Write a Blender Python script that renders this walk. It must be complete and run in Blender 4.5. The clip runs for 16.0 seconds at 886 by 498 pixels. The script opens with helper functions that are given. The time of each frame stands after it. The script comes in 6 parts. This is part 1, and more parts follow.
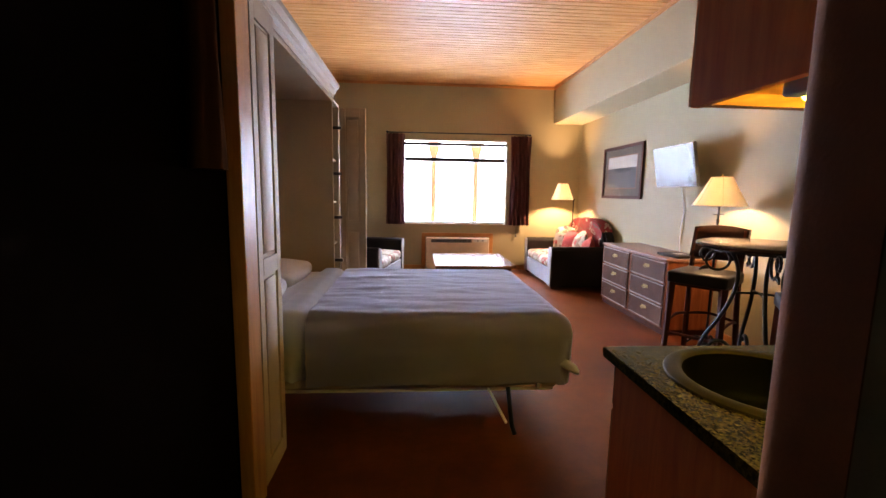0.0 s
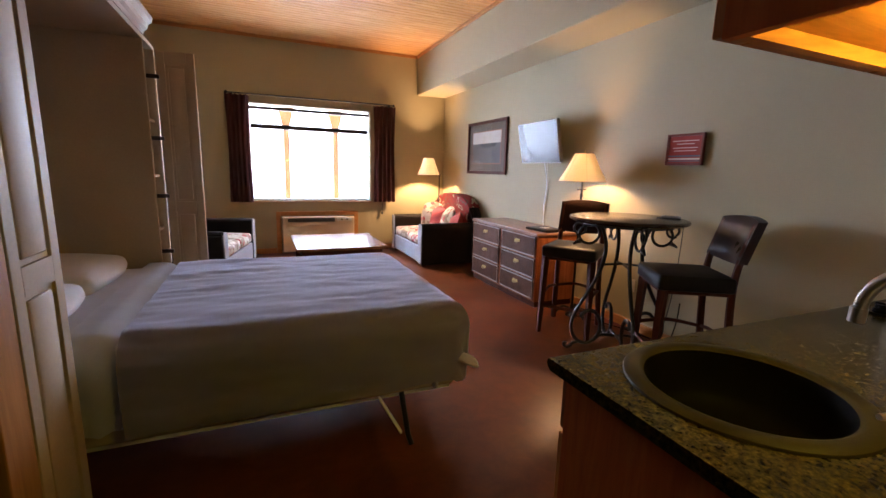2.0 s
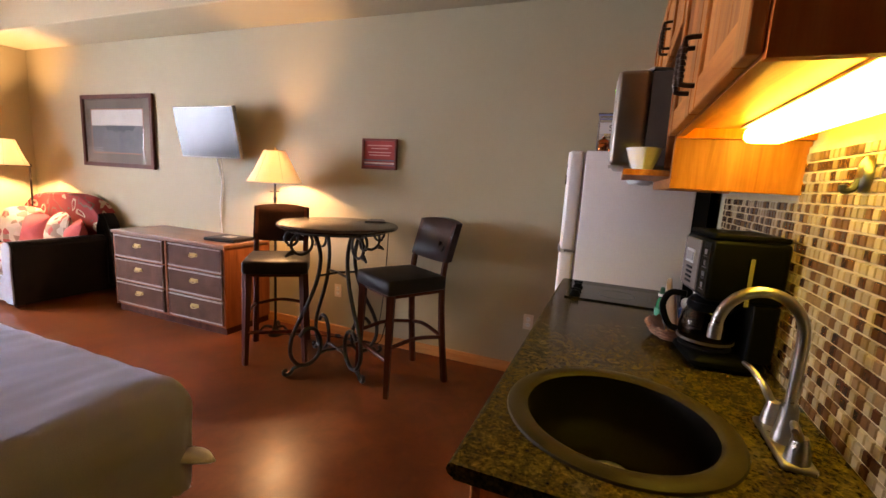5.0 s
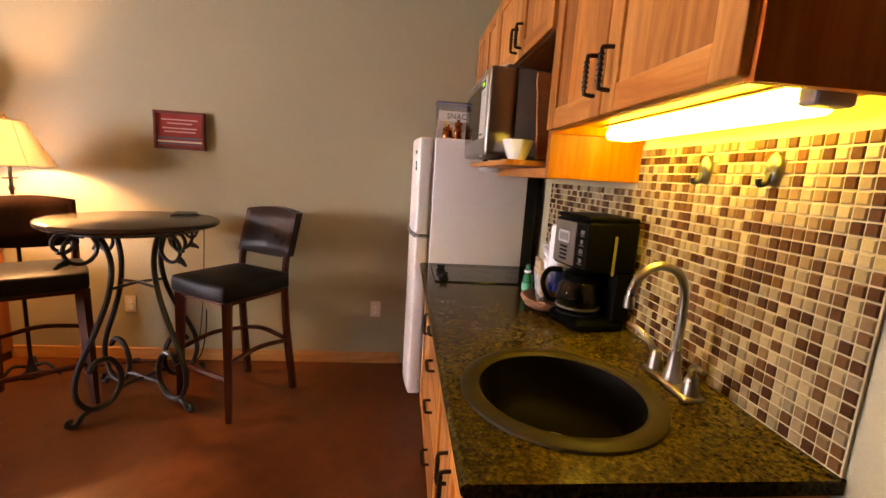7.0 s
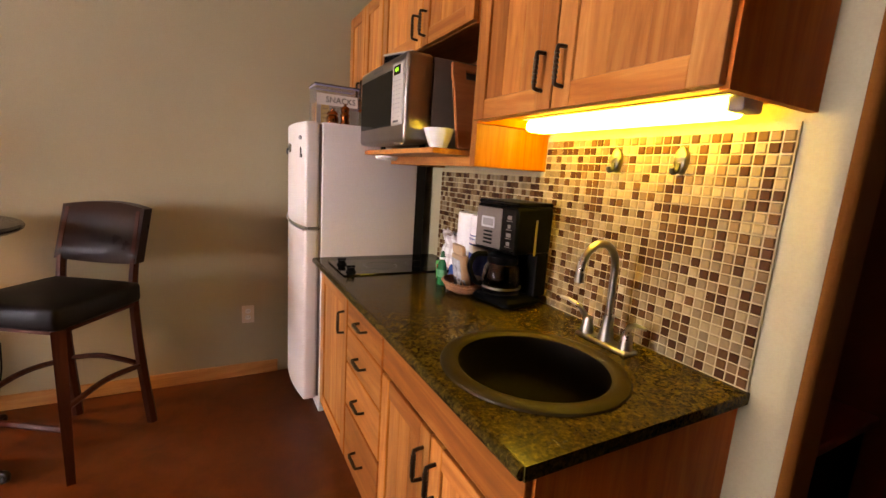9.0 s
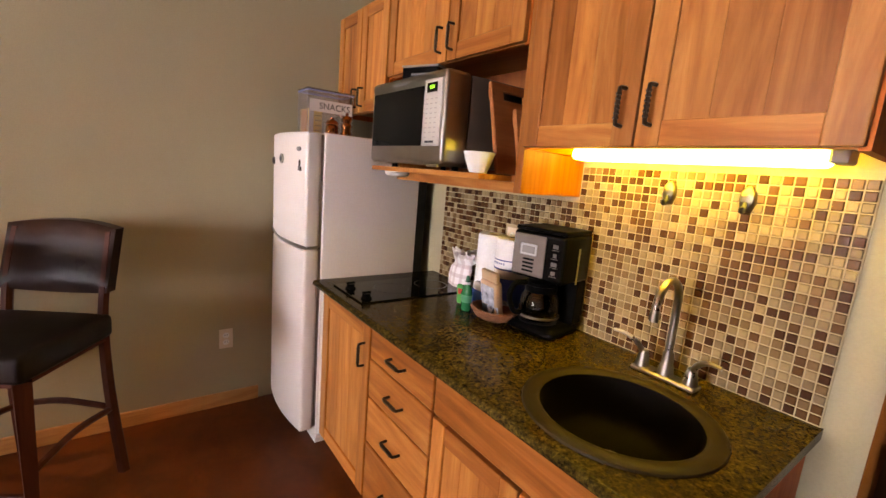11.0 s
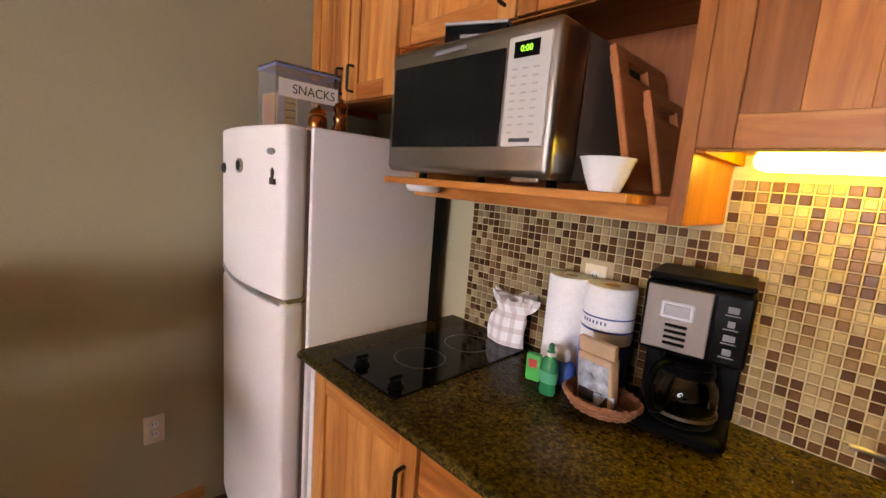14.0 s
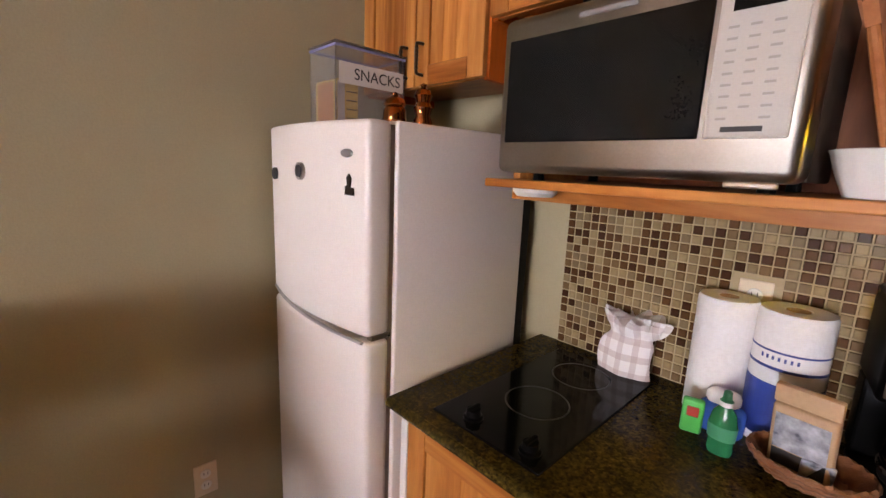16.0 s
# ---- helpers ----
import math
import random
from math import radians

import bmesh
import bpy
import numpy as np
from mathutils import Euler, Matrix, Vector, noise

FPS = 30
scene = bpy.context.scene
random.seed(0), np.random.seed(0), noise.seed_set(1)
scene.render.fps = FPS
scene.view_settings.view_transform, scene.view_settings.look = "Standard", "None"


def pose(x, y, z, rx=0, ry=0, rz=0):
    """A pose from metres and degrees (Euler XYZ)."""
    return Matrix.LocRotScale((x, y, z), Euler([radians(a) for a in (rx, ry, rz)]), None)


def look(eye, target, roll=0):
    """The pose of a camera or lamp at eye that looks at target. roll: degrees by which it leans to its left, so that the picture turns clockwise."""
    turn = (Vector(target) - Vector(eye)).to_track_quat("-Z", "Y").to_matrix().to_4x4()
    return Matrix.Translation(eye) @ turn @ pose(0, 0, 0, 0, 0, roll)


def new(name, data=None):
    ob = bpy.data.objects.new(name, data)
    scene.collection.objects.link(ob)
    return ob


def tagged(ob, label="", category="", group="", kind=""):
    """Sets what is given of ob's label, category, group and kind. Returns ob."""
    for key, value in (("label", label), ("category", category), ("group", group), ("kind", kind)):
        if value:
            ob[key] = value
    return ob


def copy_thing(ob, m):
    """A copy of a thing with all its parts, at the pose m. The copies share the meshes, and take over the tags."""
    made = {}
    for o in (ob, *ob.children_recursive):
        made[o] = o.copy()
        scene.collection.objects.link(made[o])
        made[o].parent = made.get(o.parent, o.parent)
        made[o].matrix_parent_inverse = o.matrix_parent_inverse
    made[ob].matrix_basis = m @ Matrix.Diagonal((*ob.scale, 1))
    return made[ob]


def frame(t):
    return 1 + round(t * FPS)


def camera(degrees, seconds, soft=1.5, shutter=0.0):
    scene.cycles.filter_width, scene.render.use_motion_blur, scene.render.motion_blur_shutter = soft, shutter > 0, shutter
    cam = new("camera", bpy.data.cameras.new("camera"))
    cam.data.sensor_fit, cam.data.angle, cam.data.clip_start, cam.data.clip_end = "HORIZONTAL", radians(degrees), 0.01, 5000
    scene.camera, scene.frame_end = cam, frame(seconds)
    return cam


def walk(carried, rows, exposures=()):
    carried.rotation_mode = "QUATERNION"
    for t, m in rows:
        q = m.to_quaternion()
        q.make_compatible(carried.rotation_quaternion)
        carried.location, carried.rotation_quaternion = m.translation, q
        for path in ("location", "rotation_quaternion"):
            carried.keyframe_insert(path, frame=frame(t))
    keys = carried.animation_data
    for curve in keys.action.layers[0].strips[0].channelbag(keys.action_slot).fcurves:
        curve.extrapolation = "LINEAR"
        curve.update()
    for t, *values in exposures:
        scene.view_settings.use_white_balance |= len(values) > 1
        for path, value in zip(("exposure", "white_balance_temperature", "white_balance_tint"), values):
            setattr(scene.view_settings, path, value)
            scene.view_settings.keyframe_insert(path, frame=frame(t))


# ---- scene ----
cam = camera(92.1, 16.0)
PATH = [
    (0, (0.179, 0.23, 1.377), (0.32, 2.208, 1.116), 1.0),
    (0.5, (0.137, 0.323, 1.371), (0.441, 2.279, 1.091), -0.9),
    (1, (0.125, 0.428, 1.364), (0.539, 2.356, 1.034), 0.7),
    (1.5, (0.128, 0.558, 1.367), (0.715, 2.438, 1.02), 0.2),
    (2, (0.129, 0.659, 1.363), (0.903, 2.468, 1.004), 1.6),
    (2.5, (0.12, 0.781, 1.371), (1.203, 2.429, 1.036), 1.0),
    (3, (0.078, 0.880, 1.392), (1.356, 2.381, 1.061), 0.6),
    (3.5, (0.085, 0.982, 1.384), (1.522, 2.325, 1.027), 2.4),
    (4, (0.114, 1.087, 1.386), (1.714, 2.242, 1.059), 1.6),
    (4.5, (0.130, 1.171, 1.387), (1.830, 2.161, 1.028), 3.1),
    (4.7, (0.127, 1.205, 1.391), (1.886, 2.095, 1.053), 3.5),
    (6.8, (0.159, 1.581, 1.409), (2.12, 1.442, 1.042), 2.6),
    (7, (0.165, 1.603, 1.405), (2.125, 1.401, 1.061), 3.6),
    (7.5, (0.186, 1.708, 1.397), (2.099, 1.235, 1.057), 3.9),
    (8, (0.193, 1.828, 1.391), (2.039, 1.151, 1.026), 2.7),
    (8.5, (0.223, 1.885, 1.386), (2.011, 1.072, 1.012), 3.5),
    (9, (0.287, 1.919, 1.383), (2.022, 0.986, 1.036), 3.8),
    (9.2, (0.314, 1.937, 1.39), (2.052, 0.998, 1.075), 3.9),
    (11.3, (0.629, 2.186, 1.463), (2.159, 0.95, 1.103), 4.3),
    (11.5, (0.672, 2.171, 1.463), (2.174, 0.902, 1.098), 4.1),
    (12, (0.777, 2.113, 1.452), (2.267, 0.832, 1.081), 5.1),
    (12.5, (0.931, 2.113, 1.455), (2.389, 0.793, 1.096), 4.7),
    (13, (1.071, 2.133, 1.456), (2.475, 0.761, 1.076), 4.3),
    (13.5, (1.185, 2.114, 1.455), (2.57, 0.713, 1.113), 4.5),
    (14, (1.309, 2.073, 1.468), (2.713, 0.683, 1.156), 4.5),
    (14.5, (1.393, 2.058, 1.463), (2.8, 0.677, 1.131), 5.4),
    (15, (1.506, 2.065, 1.473), (2.882, 0.66, 1.111), 4.5),
    (15.5, (1.605, 2.078, 1.481), (2.958, 0.644, 1.145), 3.7),
    (16, (1.703, 2.086, 1.492), (3.119, 0.724, 1.12), 2.4),
]
walk(cam, [(t, look(eye, target, roll)) for t, eye, target, roll in PATH],
     [(0.0, -0.5, 6500, 22), (1.5, -0.72, 6400, 22), (3.5, -0.8, 6400, 23), (4.7, -0.45, 7000, 26), (7.0, -0.05, 8900, 33), (9.0, -0.15, 8900, 33), (11.5, -0.2, 8500, 30), (14.0, -0.34, 8200, 28), (16.0, -0.4, 8200, 28)])
WINDOW_W, TUBE = 9600.0, 43.0

# ---- light ----
world = bpy.data.worlds.new("world")
scene.world = world
world.use_nodes = True
wn = world.node_tree.nodes
sky = wn.new("ShaderNodeTexSky")
sky.sky_type = "NISHITA"
sky.sun_disc = False
sky.sun_elevation = radians(40)
sky.sun_rotation = radians(150)
wn["Background"].inputs["Strength"].default_value = 0.10
world.node_tree.links.new(sky.outputs[0], wn["Background"].inputs["Color"])


def lamp(name, kind, loc, energy, colour, size=0.05, size_y=None, target=None):
    d = bpy.data.lights.new(name, kind)
    d.energy, d.color = energy, colour
    if kind == "AREA":
        d.shape, d.size, d.size_y = "RECTANGLE", size, size_y or size
    else:
        d.shadow_soft_size = size
    ob = new(name, d)
    ob.matrix_world = look(loc, target) if target else Matrix.Translation(loc)
    return ob


# daylight through the window, and the two lit lamps
lamp("window_daylight", "AREA", (0.92, 8.75, 2.05), WINDOW_W, (0.63, 0.79, 1.0), 7.4, 4.5, (0.92, 0.0, 2.05))
lamp("reading_lamp_bulb", "POINT", (2.72, 7.42, 1.42), 290, (1.0, 0.65, 0.32), 0.03)
lamp("floor_lamp_bulb", "POINT", (2.89, 3.86, 1.40), 84, (1.0, 0.61, 0.27), 0.03)

# ---- materials ----
MATS = {}


def principled(name):
    m = bpy.data.materials.new(name)
    m.use_nodes = True
    MATS[name] = m
    return m, m.node_tree.nodes, m.node_tree.links, m.node_tree.nodes["Principled BSDF"]


def ramp(nodes, stops, constant=False):
    r = nodes.new("ShaderNodeValToRGB")
    r.color_ramp.interpolation = "CONSTANT" if constant else "LINEAR"
    el = r.color_ramp.elements
    while len(el) < len(stops):
        el.new(0.5)
    for e, (p, c) in zip(el, stops):
        e.position, e.color = p, (*c, 1)
    return r


def coords(nodes, links, scale=(1, 1, 1), shuffle=True):
    tc, mp = nodes.new("ShaderNodeTexCoord"), nodes.new("ShaderNodeMapping")
    mp.inputs["Scale"].default_value = scale
    links.new(tc.outputs["Object"], mp.inputs["Vector"])
    if shuffle:
        oi, mul = nodes.new("ShaderNodeObjectInfo"), nodes.new("ShaderNodeMath")
        mul.operation = "MULTIPLY"
        mul.inputs[1].default_value = 37.0
        links.new(oi.outputs["Random"], mul.inputs[0])
        links.new(mul.outputs[0], mp.inputs["Location"])
    return mp


def noise_tex(nodes, links, vec, scale, detail=4, rough=0.55, distort=0.0):
    n = nodes.new("ShaderNodeTexNoise")
    n.inputs["Scale"].default_value, n.inputs["Detail"].default_value = scale, detail
    n.inputs["Roughness"].default_value, n.inputs["Distortion"].default_value = rough, distort
    links.new(vec.outputs[0], n.inputs["Vector"])
    return n


def bump(nodes, links, tex, bsdf, strength, dist=0.002):
    b = nodes.new("ShaderNodeBump")
    b.inputs["Strength"].default_value, b.inputs["Distance"].default_value = strength, dist
    links.new(tex, b.inputs["Height"])
    links.new(b.outputs[0], bsdf.inputs["Normal"])


def mix_rgb(nodes, links, a, b, fac, blend="MIX", value=0.5):
    m = nodes.new("ShaderNodeMix")
    m.data_type, m.blend_type = "RGBA", blend
    m.inputs[0].default_value = value
    if fac is not None:
        links.new(fac, m.inputs[0])
    for s, v in ((m.inputs[6], a), (m.inputs[7], b)):
        if isinstance(v, tuple):
            s.default_value = (*v, 1)
        else:
            links.new(v, s)
    return m.outputs[2]


def surface(name, c1, c2, rough=0.6, scale=3.0, fine=120.0, relief=0.15, metal=0.0, spec=0.5, dist=0.001, rvar=0.1, coat=0.0):
    """A surface with broad stains and a fine grain."""
    m, n, l, b = principled(name)
    v = coords(n, l, shuffle=False)
    big, small = noise_tex(n, l, v, scale, 5), noise_tex(n, l, v, fine, 3)
    r = ramp(n, [(0.3, c1), (0.7, c2)])
    l.new(big.outputs[0], r.inputs[0])
    dark = tuple(x * 0.82 for x in c1)
    r2 = ramp(n, [(0.35, (0, 0, 0)), (0.75, (0.35, 0.35, 0.35))])
    l.new(small.outputs[0], r2.inputs[0])
    l.new(mix_rgb(n, l, r.outputs[0], dark, r2.outputs[0]), b.inputs["Base Color"])
    rr = n.new("ShaderNodeMapRange")
    rr.inputs[3].default_value, rr.inputs[4].default_value = max(0.02, rough - rvar), min(1, rough + rvar)
    l.new(big.outputs[0], rr.inputs[0])
    l.new(rr.outputs[0], b.inputs["Roughness"])
    b.inputs["Metallic"].default_value, b.inputs["Specular IOR Level"].default_value = metal, spec
    b.inputs["Coat Weight"].default_value = coat
    b.inputs["Coat Roughness"].default_value = 0.1
    if relief:
        bump(n, l, small.outputs[0], b, relief, dist)
    return m


def wood(name, c1, c2, c3, axis="z", rough=0.38, tone=0.35, coat=0.08, spec=0.25):
    """Boards with grain along one axis; each piece has its own tone."""
    m, n, l, b = principled(name)
    s = {"x": (0.9, 9, 9), "y": (9, 0.9, 9), "z": (9, 9, 0.9)}[axis]
    v = coords(n, l, s)
    g = noise_tex(n, l, v, 1.6, 6, 0.6, 1.4)
    f = noise_tex(n, l, v, 14.0, 3, 0.6, 0.3)
    r = ramp(n, [(0.28, c1), (0.5, c2), (0.72, c3)])
    l.new(g.outputs[0], r.inputs[0])
    oi = n.new("ShaderNodeObjectInfo")
    tr = ramp(n, [(0.0, (0.50, 0.37, 0.28)), (0.3, (0.80, 0.72, 0.64)), (0.6, (1, 1, 1)), (1.0, (1.30, 1.22, 1.08))])
    l.new(oi.outputs["Random"], tr.inputs[0])
    c = mix_rgb(n, l, r.outputs[0], tr.outputs[0], None, "MULTIPLY", tone)
    fr = ramp(n, [(0.4, (1, 1, 1)), (0.75, (0.72, 0.68, 0.64))])
    l.new(f.outputs[0], fr.inputs[0])
    l.new(mix_rgb(n, l, c, fr.outputs[0], None, "MULTIPLY", 0.4), b.inputs["Base Color"])
    b.inputs["Roughness"].default_value = rough
    b.inputs["Specular IOR Level"].default_value = spec
    b.inputs["Coat Weight"].default_value = coat
    b.inputs["Coat Roughness"].default_value = 0.25
    bump(n, l, f.outputs[0], b, 0.12, 0.001)
    return m


def glow(name, colour, strength):
    m, n, l, b = principled(name)
    b.inputs["Base Color"].default_value = (*colour, 1)
    b.inputs["Emission Color"].default_value = (*colour, 1)
    b.inputs["Emission Strength"].default_value = strength
    return m


def plain(name, c, rough=0.5, metal=0.0, spec=0.5):
    return surface(name, c, tuple(x * 0.9 for x in c), rough, 6.0, 300.0, 0.04, metal, spec, rvar=0.05)


def clear(name, tint=(1, 1, 1), rough=0.0, alpha=None):
    m, n, l, b = principled(name)
    b.inputs["Base Color"].default_value = (*tint, 1)
    b.inputs["Roughness"].default_value = rough
    b.inputs["Transmission Weight"].default_value = 1.0
    b.inputs["IOR"].default_value = 1.45
    if alpha:
        b.inputs["Alpha"].default_value = alpha
    return m


paint = surface("wall_paint", (0.345, 0.290, 0.178), (0.375, 0.318, 0.196), 0.66, 1.2, 170.0, 0.35, dist=0.0015, spec=0.22)
paint_white = surface("cream_paint", (0.40, 0.295, 0.19), (0.46, 0.345, 0.225), 0.62, 2.0, 90.0, 0.05, spec=0.15)
pine_x = wood("pine_ceiling", (0.46, 0.20, 0.06), (0.60, 0.30, 0.10), (0.70, 0.40, 0.16), "x", 0.48, 0.4)
pine_trim = wood("pine_trim", (0.36, 0.15, 0.045), (0.48, 0.22, 0.07), (0.55, 0.28, 0.10), "y", 0.35, 0.3)
pine_trim_x = wood("pine_trim_across", (0.36, 0.15, 0.045), (0.48, 0.22, 0.07), (0.55, 0.28, 0.10), "x", 0.35, 0.3)
pine_trim_z = wood("pine_trim_upright", (0.36, 0.15, 0.045), (0.48, 0.22, 0.07), (0.55, 0.28, 0.10), "z", 0.35, 0.3)
hick_z = wood("hickory_upright", (0.25, 0.075, 0.015), (0.41, 0.150, 0.036), (0.54, 0.235, 0.070), "z", 0.42, 0.8, 0.03, 0.14)
hick_x = wood("hickory_across", (0.22, 0.062, 0.012), (0.37, 0.125, 0.028), (0.51, 0.215, 0.060), "x", 0.42, 0.75, 0.03, 0.14)
hick_y = wood("hickory_end_panel", (0.40, 0.080, 0.011), (0.52, 0.118, 0.017), (0.60, 0.160, 0.028), "z", 0.55, 0.2, 0.0, 0.1)
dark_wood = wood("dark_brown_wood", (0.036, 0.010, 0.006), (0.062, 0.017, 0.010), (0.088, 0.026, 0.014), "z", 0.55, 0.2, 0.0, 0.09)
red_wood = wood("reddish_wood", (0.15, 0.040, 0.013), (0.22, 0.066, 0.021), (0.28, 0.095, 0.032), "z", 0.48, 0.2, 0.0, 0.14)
red_wood_y = wood("reddish_top", (0.12, 0.05, 0.03), (0.18, 0.08, 0.045), (0.22, 0.11, 0.07), "y", 0.3, 0.2, 0.3)
table_wood = wood("table_wood", (0.14, 0.055, 0.022), (0.2, 0.085, 0.035), (0.26, 0.12, 0.05), "x", 0.25, 0.2, 0.5)
wicker = surface("woven_drawer_front", (0.066, 0.027, 0.016), (0.105, 0.046, 0.028), 0.6, 9.0, 240.0, 0.9, dist=0.003, spec=0.05)
leather = surface("black_leather", (0.008, 0.006, 0.006), (0.014, 0.010, 0.009), 0.45, 4.0, 160.0, 0.25, spec=0.12)
leather_brown = surface("brown_leather", (0.016, 0.007, 0.005), (0.028, 0.012, 0.008), 0.30, 4.0, 160.0, 0.25, spec=0.10)
iron = surface("black_iron", (0.007, 0.007, 0.008), (0.014, 0.013, 0.013), 0.36, 20.0, 150.0, 0.3, 0.0, 0.3)
bronze = surface("dark_bronze", (0.022, 0.014, 0.010), (0.05, 0.03, 0.02), 0.35, 30.0, 200.0, 0.2, 0.8)
brass = surface("brass", (0.34, 0.22, 0.075), (0.42, 0.28, 0.10), 0.34, 20.0, 200.0, 0.05, 1.0)
copper = surface("polished_copper", (0.36, 0.13, 0.05), (0.45, 0.18, 0.07), 0.16, 20.0, 200.0, 0.03, 1.0)
steel = surface("brushed_steel", (0.27, 0.24, 0.205), (0.33, 0.30, 0.26), 0.32, 8.0, 240.0, 0.08, 1.0)
nickel = surface("brushed_nickel", (0.36, 0.32, 0.27), (0.43, 0.39, 0.33), 0.30, 14.0, 260.0, 0.04, 1.0)
enamel = surface("white_enamel", (0.79, 0.73, 0.67), (0.84, 0.78, 0.72), 0.34, 1.5, 210.0, 0.12, dist=0.0006)
white_plastic = plain("white_plastic", (0.72, 0.70, 0.66), 0.35)
ivory = plain("ivory_plastic", (0.66, 0.54, 0.39), 0.4)
grey_plastic = plain("grey_plastic", (0.20, 0.19, 0.18), 0.4)
black_plastic = plain("black_plastic", (0.0025, 0.0024, 0.0023), 0.38, 0.0, 0.03)
black_gloss = plain("black_glass", (0.004, 0.004, 0.004), 0.05, 0.0, 0.14)
gap_black = plain("dark_gap", (0.008, 0.007, 0.007), 0.8)
chinaware = plain("white_china", (0.78, 0.76, 0.71), 0.18)
paper_white = surface("paper_towel", (0.78, 0.76, 0.74), (0.83, 0.81, 0.79), 0.9, 8.0, 90.0, 0.6, dist=0.002)
sheet = surface("white_sheet", (0.58, 0.57, 0.60), (0.66, 0.65, 0.68), 0.85, 6.0, 260.0, 0.3)
blanket = surface("grey_blanket", (0.33, 0.295, 0.375), (0.385, 0.345, 0.435), 0.9, 3.0, 320.0, 0.55, dist=0.002)
fleece = blanket.node_tree.nodes["Principled BSDF"]
fleece.inputs["Sheen Weight"].default_value, fleece.inputs["Sheen Roughness"].default_value = 0.9, 0.45
fleece.inputs["Sheen Tint"].default_value = (0.80, 0.82, 1.0, 1)
ticking = surface("box_spring_cloth", (0.42, 0.34, 0.26), (0.50, 0.41, 0.32), 0.85, 9.0, 200.0, 0.3)
curtain_cloth = surface("dark_curtain", (0.085, 0.024, 0.021), (0.13, 0.040, 0.034), 0.8, 5.0, 220.0, 0.4, dist=0.002)
basket_weave = surface("basket_weave", (0.15, 0.055, 0.02), (0.25, 0.10, 0.038), 0.6, 40.0, 90.0, 0.9, dist=0.004)
kraft = surface("brown_bag_paper", (0.42, 0.26, 0.14), (0.50, 0.32, 0.18), 0.6, 8.0, 150.0, 0.3)
silver_bag = surface("printed_bag_front", (0.10, 0.11, 0.13), (0.62, 0.64, 0.68), 0.3, 34.0, 60.0, 0.2)
snow_white = surface("pale_ground", (0.62, 0.62, 0.62), (0.72, 0.71, 0.69), 0.9, 0.6, 20.0, 0.3)
window_wood = plain("dark_window_frame", (0.035, 0.016, 0.010), 0.45)
post_wood = wood("porch_post", (0.22, 0.10, 0.04), (0.28, 0.135, 0.055), (0.33, 0.17, 0.075), "z", 0.6, 0.2, 0)
glass = clear("window_glass")
picture_glass = clear("picture_glass")
picture_glass.node_tree.nodes["Principled BSDF"].inputs["IOR"].default_value = 1.18
carafe_glass = clear("carafe_glass", (0.07, 0.06, 0.05), 0.03)
tub_plastic = clear("clear_tub_plastic", (0.95, 0.95, 0.98), 0.05)
tub_plastic.node_tree.nodes["Principled BSDF"].inputs["Transmission Weight"].default_value = 0.93
tub_plastic.node_tree.nodes["Principled BSDF"].inputs["IOR"].default_value = 1.2
green_soap = clear("green_soap", (0.02, 0.42, 0.16), 0.1)
lamp_glow = glow("tube_diffuser", (1.0, 0.86, 0.09), TUBE)
display_green = glow("green_digits", (0.25, 1.0, 0.05), 1.6)
ink = plain("black_ink", (0.02, 0.02, 0.02), 0.6)
ink_blue = plain("blue_print", (0.015, 0.04, 0.22), 0.5)
ink_green = plain("green_print", (0.02, 0.35, 0.06), 0.5)
ink_red = plain("red_print", (0.45, 0.03, 0.02), 0.5)
print_grey = plain("grey_print", (0.50, 0.49, 0.47), 0.5)
# the unlit hall's darkness is put into this near-black colour
hall_unlit = surface("unlit_hall_black", (0.0025, 0.0015, 0.001), (0.0045, 0.0025, 0.0018), 0.9, 3.0, 90.0, 0.2, spec=0.0)
ring_grey = plain("burner_grey", (0.03, 0.03, 0.03), 0.3)
silver_trim = plain("silver_trim", (0.42, 0.41, 0.40), 0.3)
yellow_card = surface("yellow_carton", (0.78, 0.50, 0.10), (0.85, 0.66, 0.26), 0.5, 14.0, 80.0, 0.1)
mat_board = plain("grey_mat_board", (0.12, 0.092, 0.068), 0.8, 0.0, 0.2)
mat_rust = plain("rust_mat_edge", (0.32, 0.12, 0.06), 0.7)
lake_dark = surface("picture_water", (0.04, 0.038, 0.036), (0.09, 0.08, 0.07), 0.5, 9.0, 60.0, 0.0)
lake_light = surface("picture_sky", (0.42, 0.36, 0.29), (0.52, 0.46, 0.38), 0.5, 5.0, 60.0, 0.0)
plaque_red = surface("plaque_red", (0.22, 0.024, 0.018), (0.29, 0.036, 0.026), 0.65, 9.0, 90.0, 0.1, spec=0.12)
plaque_frame = surface("plaque_frame_wood", (0.10, 0.020, 0.012), (0.15, 0.034, 0.018), 0.5, 9.0, 90.0, 0.1, spec=0.15)
plaque_text = plain("plaque_pink", (0.52, 0.28, 0.24), 0.6)
plaque_band = plain("plaque_blue_band", (0.07, 0.075, 0.10), 0.6)
plaque_cream = plain("plaque_cream_band", (0.60, 0.50, 0.42), 0.6)
# warm dim shade of the hall side, put into the wall colour
hall_warm_shade = surface("rust_warm_shade", (0.19, 0.060, 0.012), (0.22, 0.072, 0.015), 0.75, 1.4, 150.0, 0.3, spec=0.05)
bench_red = surface("red_bench_top", (0.30, 0.045, 0.02), (0.38, 0.07, 0.03), 0.45, 5.0, 90.0, 0.1)
sky_glow = glow("bright_distance", (0.95, 0.98, 1.0), 3.0)


